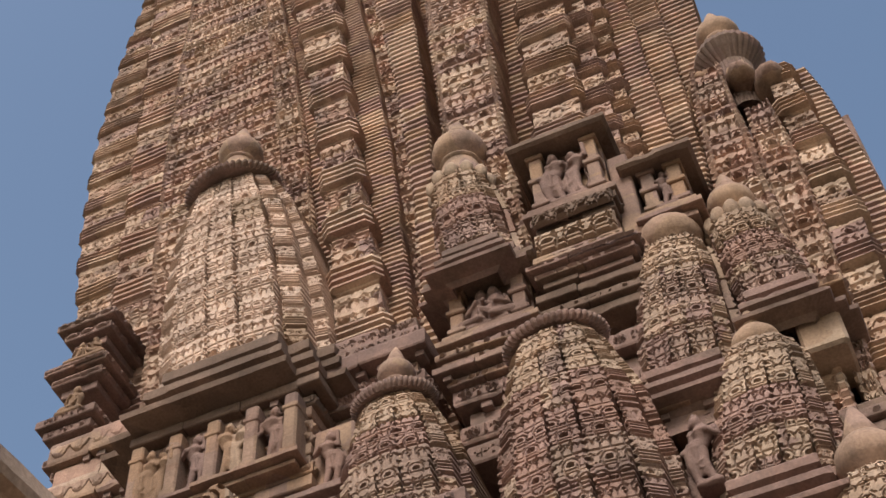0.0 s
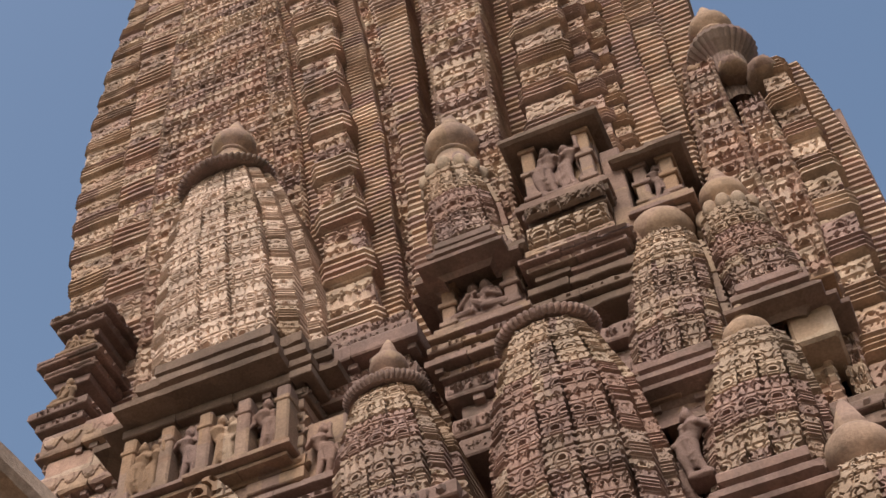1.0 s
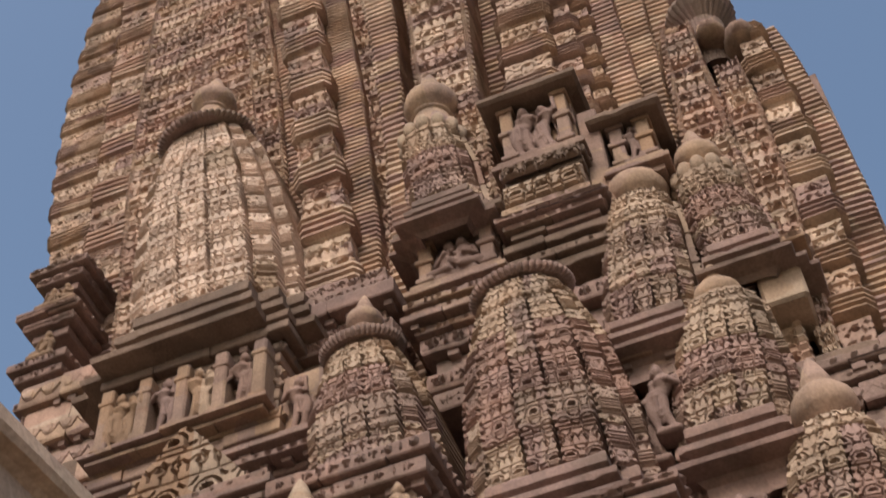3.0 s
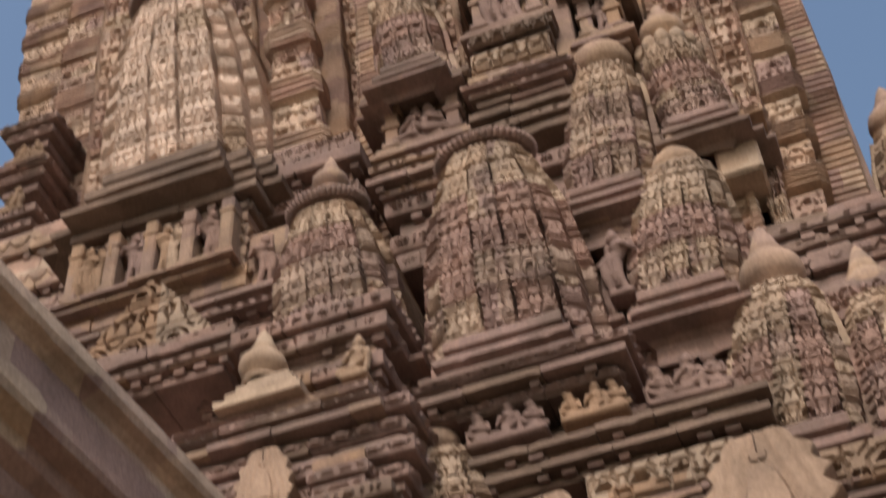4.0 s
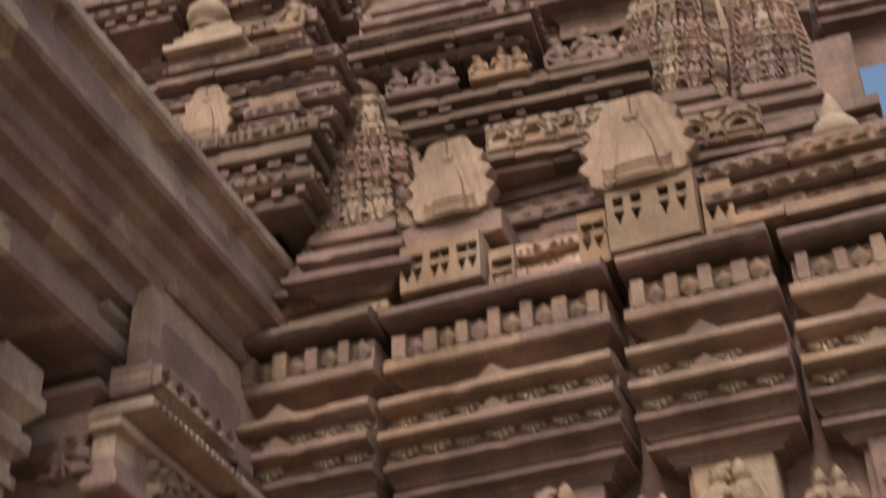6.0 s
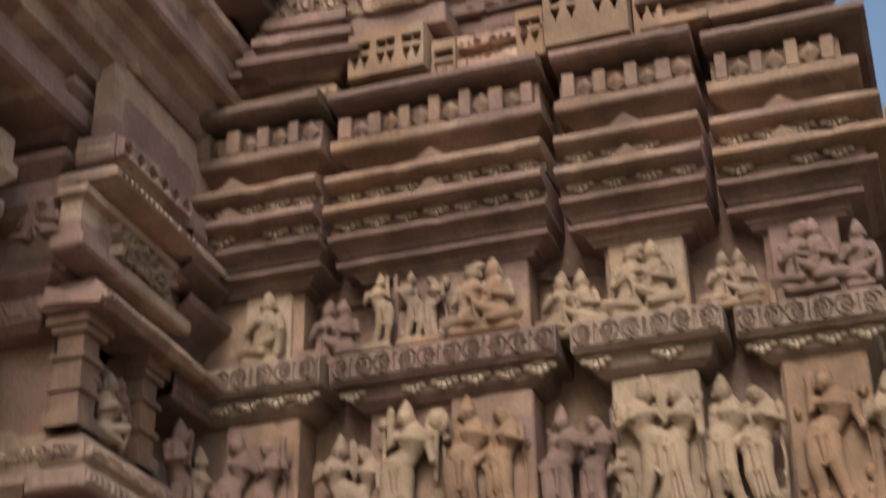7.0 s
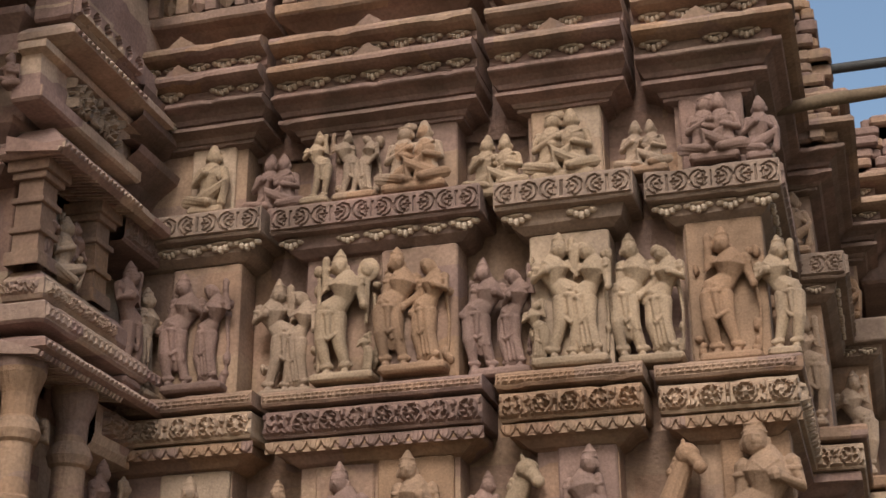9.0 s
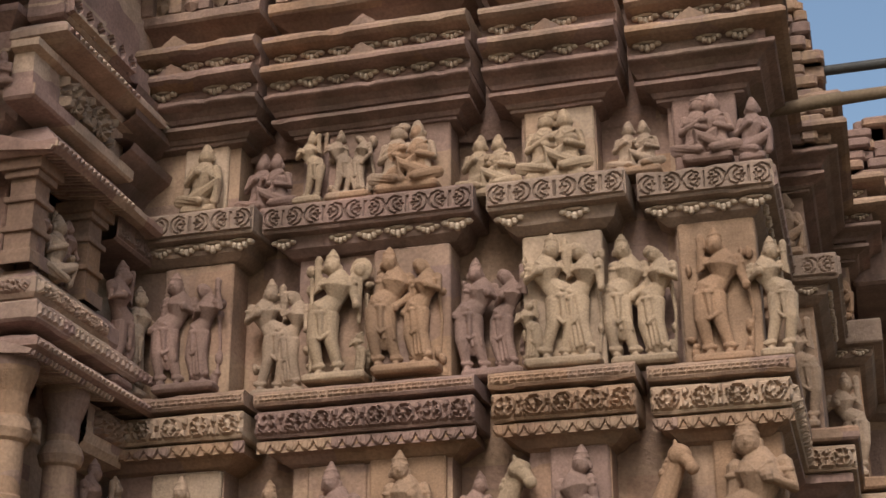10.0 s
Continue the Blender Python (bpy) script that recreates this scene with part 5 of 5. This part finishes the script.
# niches with figures high on the tower
def niche(label, x0, x1, y, z0, z1, kind, sd, cols=2, roof=0.7):
    e = thing("balcony_niche", label, "niche", ((x0 + x1) / 2, y, z0))
    w = x1 - x0
    m = Mesh(); m.box(x0, x1, y + 0.17, y + 1.0, z0, z1)
    hold(e, m.make("back_wall", M_WALL))
    m = Mesh(); tier(m, x0 - 0.02, x1 + 0.02, y, 0.9, z0 - 0.3, z0, (0.0, 0.08, 0.03)); hold(e, m.make("sill", M_WALL))
    for k in range(cols):
        x = x0 + 0.1 + (w - 0.2) * k / (cols - 1)
        m = Mesh(); m.box(x - 0.07, x + 0.07, y + 0.02, y + 0.3, z0, z1)
        for q in range(3):
            zc = z0 + (z1 - z0) * (0.05 + 0.42 * q)
            m.box(x - 0.10, x + 0.10, y - 0.01, y + 0.3, zc, zc + 0.07)
        hold(e, m.make("column", M_WALL))
    m = Mesh()
    m.sweep([(x0, y + 1.0), (x0, y), (x1, y), (x1, y + 1.0)], [(-0.2, z1 - 0.01), (0.12, z1 - 0.05), (0.16, z1 - 0.02), (0.16, z1 + 0.04), (0.06, z1 + 0.13), (-0.15, z1 + 0.34), (-min(0.42, w * 0.45), z1 + roof)])
    hold(e, m.make("eave", M_STAIN_SHADE))
    statue(words(kind, MID, "in a tower niche"), x0 + w * 0.22, x1 - w * 0.22, z0 + 0.04, z1 - 0.05, y + 0.08, kind, ROS, sd)
    return e


niche("dark pillared niche with eave and carved figures", -3.72, -2.9, 9.8, 17.2, 18.25, "couple", 0)
niche("side niche with curved eave and one figure", -2.62, -2.13, 10.0, 16.75, 17.5, "single", 1, roof=0.62)
niche("small pillared niche below a turret", -4.76, -3.9, 9.8, 15.68, 16.38, "seated couple", 1, roof=0.5)
m = Mesh(); m.box(-2.88, -2.66, 9.98, 10.6, 16.2, 17.9, 0.02)
tagged(m.make("plain_block", M_WALL), "plain upright stone pier between two niches", "block")
ledge_stack(DL, -3.7, -2.88, 9.8, 1.0, 16.72, 17.0, (0.02, 0.06), M_STAIN_SHADE)
panel((-3.72, 9.73), (-2.86, 9.73), 16.78, 16.98, kudu, 0.2, 0.19, 0.03, M_STAIN_SHADE, tower, "arch_frieze", 0.016)
ledge_stack("carved block with a row of arches on the tower", -3.72, -2.9, 9.8, 1.0, 16.2, 16.66, (0.06, 0.02, 0.02, 0.0), M_SPIRE)
panel((-3.74, 9.76), (-2.88, 9.76), 16.34, 16.66, kudu, 0.27, 0.3, 0.05, M_PALE, tower, "arch_frieze", 0.018)
ledge_stack(DL, -3.76, -2.8, 9.8, 1.0, 15.9, 16.18, (-0.02, 0.04, 0.1))
ledge_stack(DL, -3.8, -2.75, 9.9, 1.0, 15.35, 15.88, (0.0, 0.06, -0.02, 0.04), M_STAIN_SHADE)
ledge_stack("reddish sandstone ledges below the niches", -4.8, -3.87, 9.8, 1.0, 14.95, 15.4, (0.0, 0.1, 0.02, 0.08), M_WALL)
ledge_stack("plain ledges behind the broad turret", -4.7, -2.8, 9.95, 1.0, 14.0, 15.0, (0.0, 0.05, -0.03, 0.08), M_DARK)
ledge_stack("dark recessed base below the carved ribs", -6.05, -5.1, 9.85, 1.0, 14.9, 16.3, (0.0, 0.1, 0.0, 0.16, 0.05, 0.0), M_DARK)
ledge_stack("carved ledge between two side turrets", -3.05, -2.1, 9.75, 0.8, 13.45, 13.95, (0.0, 0.1, 0.0, 0.08), M_WALL)
m = Mesh(); m.box(-1.62, -1.22, 10.0, 10.6, 14.05, 14.75, 0.03)
tagged(m.make("plain_block", M_PALE), "plain uncarved pale stone block beside a finial", "block")
ledge_stack("plain projecting lintel over a stone block", -1.72, -1.14, 10.0, 0.8, 14.72, 14.86, (0.06,), M_WALL)
ledge_stack(DL, -1.9, -0.4, 10.0, 1.0, 12.9, 13.3, (0.0, 0.08, 0.02))
ledge_stack(DL, -2.0, -0.3, 10.1, 1.0, 11.9, 12.9, (0.0, 0.05, 0.0, 0.06))
# far corner bracket carvings on the tower's outer edge
for z, o in ((19.45, 0.03), (18.6, 0.0), (17.65, 0.06), (16.9, 0.3)):
    ledge_stack("dark carved bracket course on the tower edge", -10.05 + o, -9.55, 10.6, 1.6, z - 0.45, z, (0.0, 0.1, 0.18))
statue("small worn figure on the tower edge", -9.95, -9.55, 17.67, 18.15, 10.5, "seated", MID, 1)
statue("small worn figure pair on the tower edge", -10.0, -9.4, 18.62, 19.0, 10.5, "seated couple", MID, 1)
ledge_stack("carved outer block of the tower base", -9.7, -8.3, 10.4, 1.6, 14.0, 17.0, (0.0, 0.08, 0.0, 0.1, 0.0, 0.12, 0.0, 0.08), M_TOWER)
# shoulder cap of the side tower
m = Mesh()
m.lathe((-1.28, 10.98, 20.2), [(0.2, -1.0), (0.24, -0.05), (0.36, 0.1), (0.42, 0.2), (0.4, 0.3), (0.34, 0.4), (0.27, 0.5), (0.2, 0.58)], 96, 30, 0.05)
tagged(m.make("ribbed_cap", M_DARK), "dark ribbed cap stone on the side tower", "cap stone")

for x, z, w, h in ((-1.64, 19.62, 0.40, 0.3), (-1.22, 19.55, 0.36, 0.28), (-0.92, 19.3, 0.38, 0.3)):
    m = Mesh(); m.blob((x, 10.85, z), (w * 0.55, 0.4, h * 0.6), 20, 12)
    weather(m, 0.02, x)
    tagged(m.make("shoulder_stone", M_WALL, smooth=True), "rounded weathered stone closing a rib of the side tower", "shoulder stone")
spire("turret", "far carved turret with pale pot finial beyond the corner", 0.15, 11.4, 12.9, 15.4, 1.0, 0.6, 1.0, M_SPIRE, 0.8, top=0.6)

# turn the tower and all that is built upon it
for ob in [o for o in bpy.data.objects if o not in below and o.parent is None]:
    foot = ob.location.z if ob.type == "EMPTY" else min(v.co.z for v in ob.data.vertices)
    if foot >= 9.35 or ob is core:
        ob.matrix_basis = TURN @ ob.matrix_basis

# ---------- porch wing ----------
wing = thing("porch_wing", "projecting brown sandstone porch with deep eave, ledges and columns", "porch", (-5.5, 6, 0))


def wing_part(name, prof, plan, mat=None, inner=-99.0):
    m = Mesh(); m.sweep(plan, prof)
    m.v[0][:, 0] = np.maximum(m.v[0][:, 0], inner)
    return hold(wing, m.make(name, mat or M_WING))


m = Mesh(); m.box(-9, -5.15, 7.45, 9.6, 0, 8.45); hold(wing, m.make("wall", M_WING))
m = Mesh(); m.box(-9, -6.4, 2.6, 7.4, 0, 8.6); hold(wing, m.make("front_wall", M_WING))
m = Mesh(); m.box(-9, -5.0, 2.5, 9.6, 8.6, 9.2); hold(wing, m.make("roof_slab", M_WING))
m = Mesh(); m.box(-9, -5.45, 2.6, 7.46, 7.8, 8.6); hold(wing, m.make("lintel", M_WING))
EAVE = [(-9, 2.3), (-4.85, 2.3), (-4.85, 9.4)]
wing_part("eave", [(-0.3, 8.38), (0.0, 8.40), (0.03, 8.43), (0.05, 8.55), (0.14, 8.60), (0.16, 8.68), (0.28, 8.70), (0.30, 8.74), (0.30, 8.80), (0.25, 8.83), (0.22, 9.14), (0.26, 9.17), (0.32, 9.19), (0.34, 9.23), (0.33, 9.32), (0.28, 9.37), (-0.3, 9.42), (-0.6, 9.45)], EAVE)
wing_part("eave_frieze", [(-0.7, 7.74), (-0.22, 7.76), (-0.18, 7.79), (-0.18, 7.93), (-0.26, 7.96), (-0.27, 8.14), (-0.14, 8.18), (-0.12, 8.30), (-0.02, 8.34), (0.0, 8.40)], [(-9, 2.3), (-4.85, 2.3), (-4.85, 7.5)])
BAY = [(-5.25, 7.9), (-5.25, 7.5), (-5.0, 7.5), (-5.0, 8.25), (-5.0, 9.4)]
wing_part("frieze_block", [(-0.3, 7.68), (0.17, 7.68), (0.18, 7.70), (0.18, 8.16), (0.15, 8.18), (0.13, 8.38), (-0.3, 8.40)], BAY, inner=-4.97)
SHORT = [(-5.35, 8.1), (-5.35, 7.5), (-5.0, 7.5), (-5.0, 8.25), (-5.6, 8.25)]
wing_part("pierced_ledge", [(-0.2, 7.36), (0.30, 7.38), (0.32, 7.40), (0.32, 7.58), (0.28, 7.62), (-0.2, 7.64)], SHORT, inner=-4.98)
wing_part("upper_hood", [(-0.2, 7.36), (0.30, 7.34), (0.40, 7.26), (0.43, 7.22), (0.43, 7.17), (0.36, 7.15), (0.2, 7.12), (-0.2, 7.10)], SHORT, inner=-5.03)
wing_part("box_balcony", [(-0.2, 6.60), (0.26, 6.62), (0.28, 6.64), (0.28, 6.72), (0.22, 6.74), (0.20, 7.02), (0.26, 7.04), (0.26, 7.10), (-0.2, 7.12)], [(-5.3, 7.6), (-5.3, 7.25), (-5.0, 7.25), (-5.0, 8.2), (-5.6, 8.2)], inner=-4.96)
wing_part("lower_hood", [(-0.2, 6.62), (0.2, 6.55), (0.38, 6.36), (0.46, 6.30), (0.46, 6.25), (0.42, 6.22), (0.2, 6.28), (-0.2, 6.30)], SHORT, inner=-5.05)
wing_part("seat_slab", [(-0.2, 5.20), (0.30, 5.22), (0.32, 5.25), (0.32, 5.36), (0.22, 5.46), (-0.2, 5.48)], SHORT, inner=-5.0)
wing_part("seat_base", [(-0.2, 5.02), (0.36, 5.03), (0.38, 5.05), (0.38, 5.16), (0.36, 5.18), (-0.2, 5.2)], SHORT, inner=-5.04)
wing_part("ledge_hood", [(-0.2, 5.02), (0.2, 5.0), (0.42, 4.90), (0.46, 4.87), (0.46, 4.82), (0.42, 4.80), (0.2, 4.88), (-0.2, 4.90)], [(-5.4, 8.1), (-5.4, 7.5), (-5.0, 7.5), (-5.0, 9.1)], inner=-5.15)
REAR = [(-5.0, 8.25), (-5.0, 9.4)]
wing_part("scroll_band", [(-0.2, 6.04), (0.28, 6.06), (0.30, 6.08), (0.30, 6.28), (0.28, 6.30), (-0.2, 6.32)], REAR, M_DARK)
wing_part("rear_cornice", [(-0.2, 6.95), (0.12, 6.98), (0.30, 7.06), (0.38, 7.10), (0.38, 7.16), (0.20, 7.18), (0.2, 7.26), (0.36, 7.30), (0.38, 7.36), (0.2, 7.42), (0.12, 7.5), (-0.2, 7.52)], REAR, M_DARK)
wing_part("rear_cyma", [(-0.2, 6.5), (0.1, 6.55), (0.2, 6.68), (0.36, 6.8), (0.38, 6.86), (0.3, 6.9), (-0.2, 6.95)], REAR, M_DARK)
wing_part("rear_frieze", [(-0.2, 4.42), (0.16, 4.45), (0.2, 4.5), (0.22, 4.56), (0.22, 4.78), (-0.2, 4.8)], [(-5.0, 8.2), (-5.0, 9.3)])
panel((-4.70, 8.28), (-4.70, 9.2), 6.09, 6.27, scroll, 0.19, 0.18, 0.014, M_DARK, wing, "scroll_panel", 0.013)
panel((-4.68, 7.2), (-4.68, 8.22), 7.41, 7.57, diamonds, 0.16, 0.16, 0.04, M_WING, wing, "pierced_panel", 0.016)
panel((-4.62, 7.14), (-4.62, 8.95), 5.06, 5.15, diamonds, 0.075, 0.09, 0.012, M_WING, wing, "fret_strip", 0.014)
panel((-4.80, 7.4), (-4.80, 8.15), 6.75, 7.02, foliage, 0.3, 0.27, 0.06, M_STATUE, wing, "figure_relief", 0.018)
panel((-4.78, 8.3), (-4.78, 9.2), 4.57, 4.77, foliage, 0.24, 0.2, 0.035, M_WALL, wing, "foliage_frieze", 0.018)
panel((-4.57, 7.1), (-4.57, 8.2), 7.18, 7.22, scallop, 0.07, 0.05, 0.01, M_WING, wing, "hood_fringe", 0.012)
panel((-4.54, 7.06), (-4.54, 8.2), 6.252, 6.298, scallop, 0.06, 0.05, 0.01, M_WING, wing, "hood_fringe", 0.012)
panel((-4.54, 7.06), (-4.54, 9.0), 4.822, 4.868, scallop, 0.06, 0.05, 0.01, M_WING, wing, "hood_fringe", 0.012)
for k in range(22):
    for zz, o0 in ((6.36, 0.40), (4.90, 0.40)):
        m = Mesh(); yy = 7.02 + k * 0.054
        m.add([(-4.99, yy, zz + 0.02), (-4.99, yy + 0.022, zz + 0.02), (-4.56, yy + 0.022, zz - 0.115), (-4.56, yy, zz - 0.115), (-4.99, yy, zz - 0.10), (-4.99, yy + 0.022, zz - 0.10), (-4.58, yy + 0.022, zz - 0.145), (-4.58, yy, zz - 0.145)],
              [(0, 1, 2, 3), (4, 7, 6, 5), (0, 4, 5, 1), (3, 2, 6, 7), (1, 5, 6, 2), (0, 3, 7, 4)])
        hold(wing, m.make("hood_rib", M_WING))
statue("row of small seated stone figures in the porch balcony", 0, 0.62, 6.75, 7.02, 9.3, "trio", MID, 0, base=False, side=True, at=(-4.76, 7.75))
for k in range(7):
    o = new("flower_bud", bud_data); o.matrix_world = Matrix.Translation((-4.62, 8.35 + k * 0.13, 7.20)) @ Matrix.Rotation(radians(90), 4, "Z")
    o.parent = wing; o.matrix_parent_inverse = Matrix.Translation(wing.location).inverted()
# block pillars above, round columns below
for px, py in ((-4.86, 7.28), (-4.86, 8.05), (-5.55, 7.6)):
    m = Mesh()
    prof = []
    for hw, z0, z1 in ((0.13, 5.46, 5.56), (0.10, 5.56, 5.70), (0.125, 5.70, 5.74), (0.10, 5.74, 5.92), (0.125, 5.92, 5.96), (0.095, 5.96, 6.10), (0.13, 6.10, 6.15), (0.16, 6.15, 6.24)):
        prof += [(hw * 1.38, z0), (hw * 1.414, z0 + 0.008), (hw * 1.414, z1 - 0.008), (hw * 1.38, z1)]
    m.lathe((px, py, 0), prof, 4, phase=math.pi / 4)
    hold(wing, m.make("block_pillar", M_WALL))
for px, py in ((-4.80, 7.22), (-4.80, 7.92), (-5.5, 7.1)):
    m = Mesh()
    m.lathe((px, py, 2.6), [(0.12, 0), (0.12, 0.75), (0.15, 0.77), (0.15, 0.81), (0.12, 0.83), (0.118, 1.2), (0.15, 1.22), (0.15, 1.26), (0.118, 1.28), (0.115, 1.62), (0.14, 1.64), (0.16, 1.7), (0.14, 1.76), (0.11, 1.8), (0.115, 1.95), (0.16, 2.08), (0.17, 2.2), (0.1, 2.26)], 20)
    hold(wing, m.make("round_column", M_WALL, smooth=False))
m = Mesh()
prof = []
for hw, z0, z1 in ((0.11, 5.2, 6.30), (0.14, 6.30, 6.36), (0.11, 6.36, 6.62), (0.15, 6.62, 6.70), (0.12, 6.70, 6.80), (0.19, 6.86, 6.98), (0.14, 7.0, 7.06), (0.23, 7.16, 7.26), (0.2, 7.28, 7.46)):
    prof += [(hw * 1.38, z0), (hw * 1.414, z0 + 0.01), (hw * 1.414, z1 - 0.01), (hw * 1.38, z1)]
m.lathe((-5.45, 6.66, 0), prof, 4, phase=math.pi / 4)
hold(wing, m.make("bracket_capital", M_WING))
panel((-4.68, 7.2), (-4.68, 8.2), 5.25, 5.35, foliage, 0.12, 0.1, 0.02, M_WING, wing, "carved_strip", 0.012)
panel((-5.3, 7.18), (-4.72, 7.18), 5.25, 5.35, foliage, 0.12, 0.1, 0.02, M_WING, wing, "carved_strip", 0.012)
for k in range(6):
    m = Mesh(); yy = 7.2 + k * 0.19
    m.box(-4.69, -4.655, yy, yy + 0.05, 7.40, 7.57, 0.01)
    hold(wing, m.make("pilaster", M_WING))
for k, yy in enumerate((7.36, 7.56, 7.74)):
    statue("small stone figure seated between the porch pillars", 0, 0.2, 5.46, 6.0, 9.3, "seated" if k % 2 else "single", MID if k % 2 else ROS, k, base=False, side=True, at=(-4.80, yy))
statue("two seated stone figures on the porch balcony front", -5.28, -4.86, 6.72, 7.04, 7.0, "seated couple", ROS, 1, base=False)
SIDE = "brown stone figure on the porch side"
statue(SIDE, 0, 0.28, 5.0, 5.95, 9.3, "single", ROS, 1, side=True, at=(-4.72, 8.42))
statue(SIDE, 0, 0.26, 5.0, 5.85, 9.3, "single", MID, 0, side=True, at=(-4.72, 8.75))
statue(SIDE, 0, 0.26, 3.6, 4.4, 9.3, "single", ROS, 3, side=True, at=(-4.78, 8.35))
statue(SIDE, 0, 0.26, 3.6, 4.35, 9.3, "single", MID, 2, side=True, at=(-4.78, 8.7))
statue("seated stone figure inside the porch balcony", -5.0, -4.8, 5.46, 6.05, 7.6, "single", MID, 1)
statue("rose-brown standing figure on the porch front", -5.62, -5.3, 5.2, 6.15, 6.9, "single", ROS, 1)
statue("buff standing figure between porch columns", -5.25, -5.0, 3.7, 4.75, 7.15, "single", MID, 3)
statue("buff standing figure behind the porch column", -5.05, -4.85, 3.7, 4.7, 7.55, "single", MID, 0)
# bay nearer the front
FRONT = [(-8.5, 7.5), (-5.4, 7.5), (-5.4, 7.7)]
for z, name in ((4.75, "front_ledge"), (6.2, "front_band"), (7.1, "front_cornice"), (7.7, "front_eave")):
    wing_part(name, [(-0.2, z - 0.02), (0.22, z), (0.30, z + 0.06), (0.30, z + 0.22), (0.24, z + 0.26), (0.36, z + 0.36), (0.36, z + 0.42), (0.1, z + 0.48), (-0.2, z + 0.5)], FRONT)
panel((-6.4, 7.2), (-5.15, 7.2), 6.28, 6.42, scroll, 0.16, 0.14, 0.014, M_WING, wing, "scroll_panel", 0.016)

panel((0.015, 10.965), (0.48, 10.965), 6.225, 6.405, scroll, 0.165, 0.18, 0.018, M_GREY, wall, "scroll_panel", 0.012)
panel((0.02, 10.98), (0.47, 10.98), 4.605, 4.765, foliage, 0.22, 0.16, 0.028, M_PALE, wall, "foliage_frieze", 0.014)
panel((0.486, 10.98), (0.486, 12.7), 6.225, 6.405, scroll, 0.165, 0.18, 0.018, M_GREY, wall, "scroll_panel", 0.014)
# ---------- scaffold poles at the corner ----------
m = Mesh(); m.tube([(0.2, 11.0, 8.14), (6.0, 11.3, 8.30)], [0.045, 0.045], 14)
tagged(m.make("metal_pipe", M_METAL, smooth=True), "dark grey metal pipe sticking out from the wall", "pipe")
m = Mesh()
pts = [(0.0 + 0.5 * i, 10.0 + 0.01 * i, 7.30 + 0.035 * i + 0.012 * math.sin(i * 1.9)) for i in range(9)]
m.tube(pts, [0.048 + 0.008 * (i % 2) for i in range(9)], 12)
tagged(m.make("bamboo_pole", M_BAMBOO, smooth=True), "weathered bent bamboo scaffold pole at the corner", "pole")
# rough masonry behind the corner
rb = random.Random(3)
rub = thing("rubble_wall", "broken rough masonry wall beyond the corner", "rubble wall", (0.6, 11, 7))
for i in range(46):
    x, z = 0.18 + rb.random() * 0.3, 7.4 + (i // 4) * 0.13
    y = 10.8 + rb.random() * 0.15
    m = Mesh(); w = rb.uniform(0.07, 0.14)
    m.box(x - w, x + w - max(0, (z - 8.2)) * 0.2, y, y + 0.5, z, z + rb.uniform(0.1, 0.135), 0.02)
    hold(rub, m.make("stone", M_WALL))
# broken masonry of a farther building, seen past the corner
ruin = thing("ruined_wall", "broken reddish masonry of a farther building", "ruined wall", (1.2, 13.4, 7.8))
for i in range(40):
    x, z = 0.66 + rb.random() * 1.1, 7.95 + (i // 6) * 0.115
    w = rb.uniform(0.1, 0.19)
    if z > 8.45 and x > 0.95 and rb.random() < 0.6:
        continue
    m = Mesh(); m.box(x - w, x + w, 13.2 + rb.random() * 0.15, 14.0, z, z + rb.uniform(0.1, 0.12), 0.02)
    hold(ruin, m.make("stone", M_STROSE if i % 3 else M_WALL))
m = Mesh(); m.box(0.6, 2.2, 13.4, 15.2, 7.0, 8.2, 0.03)
hold(ruin, m.make("core", M_DARK))
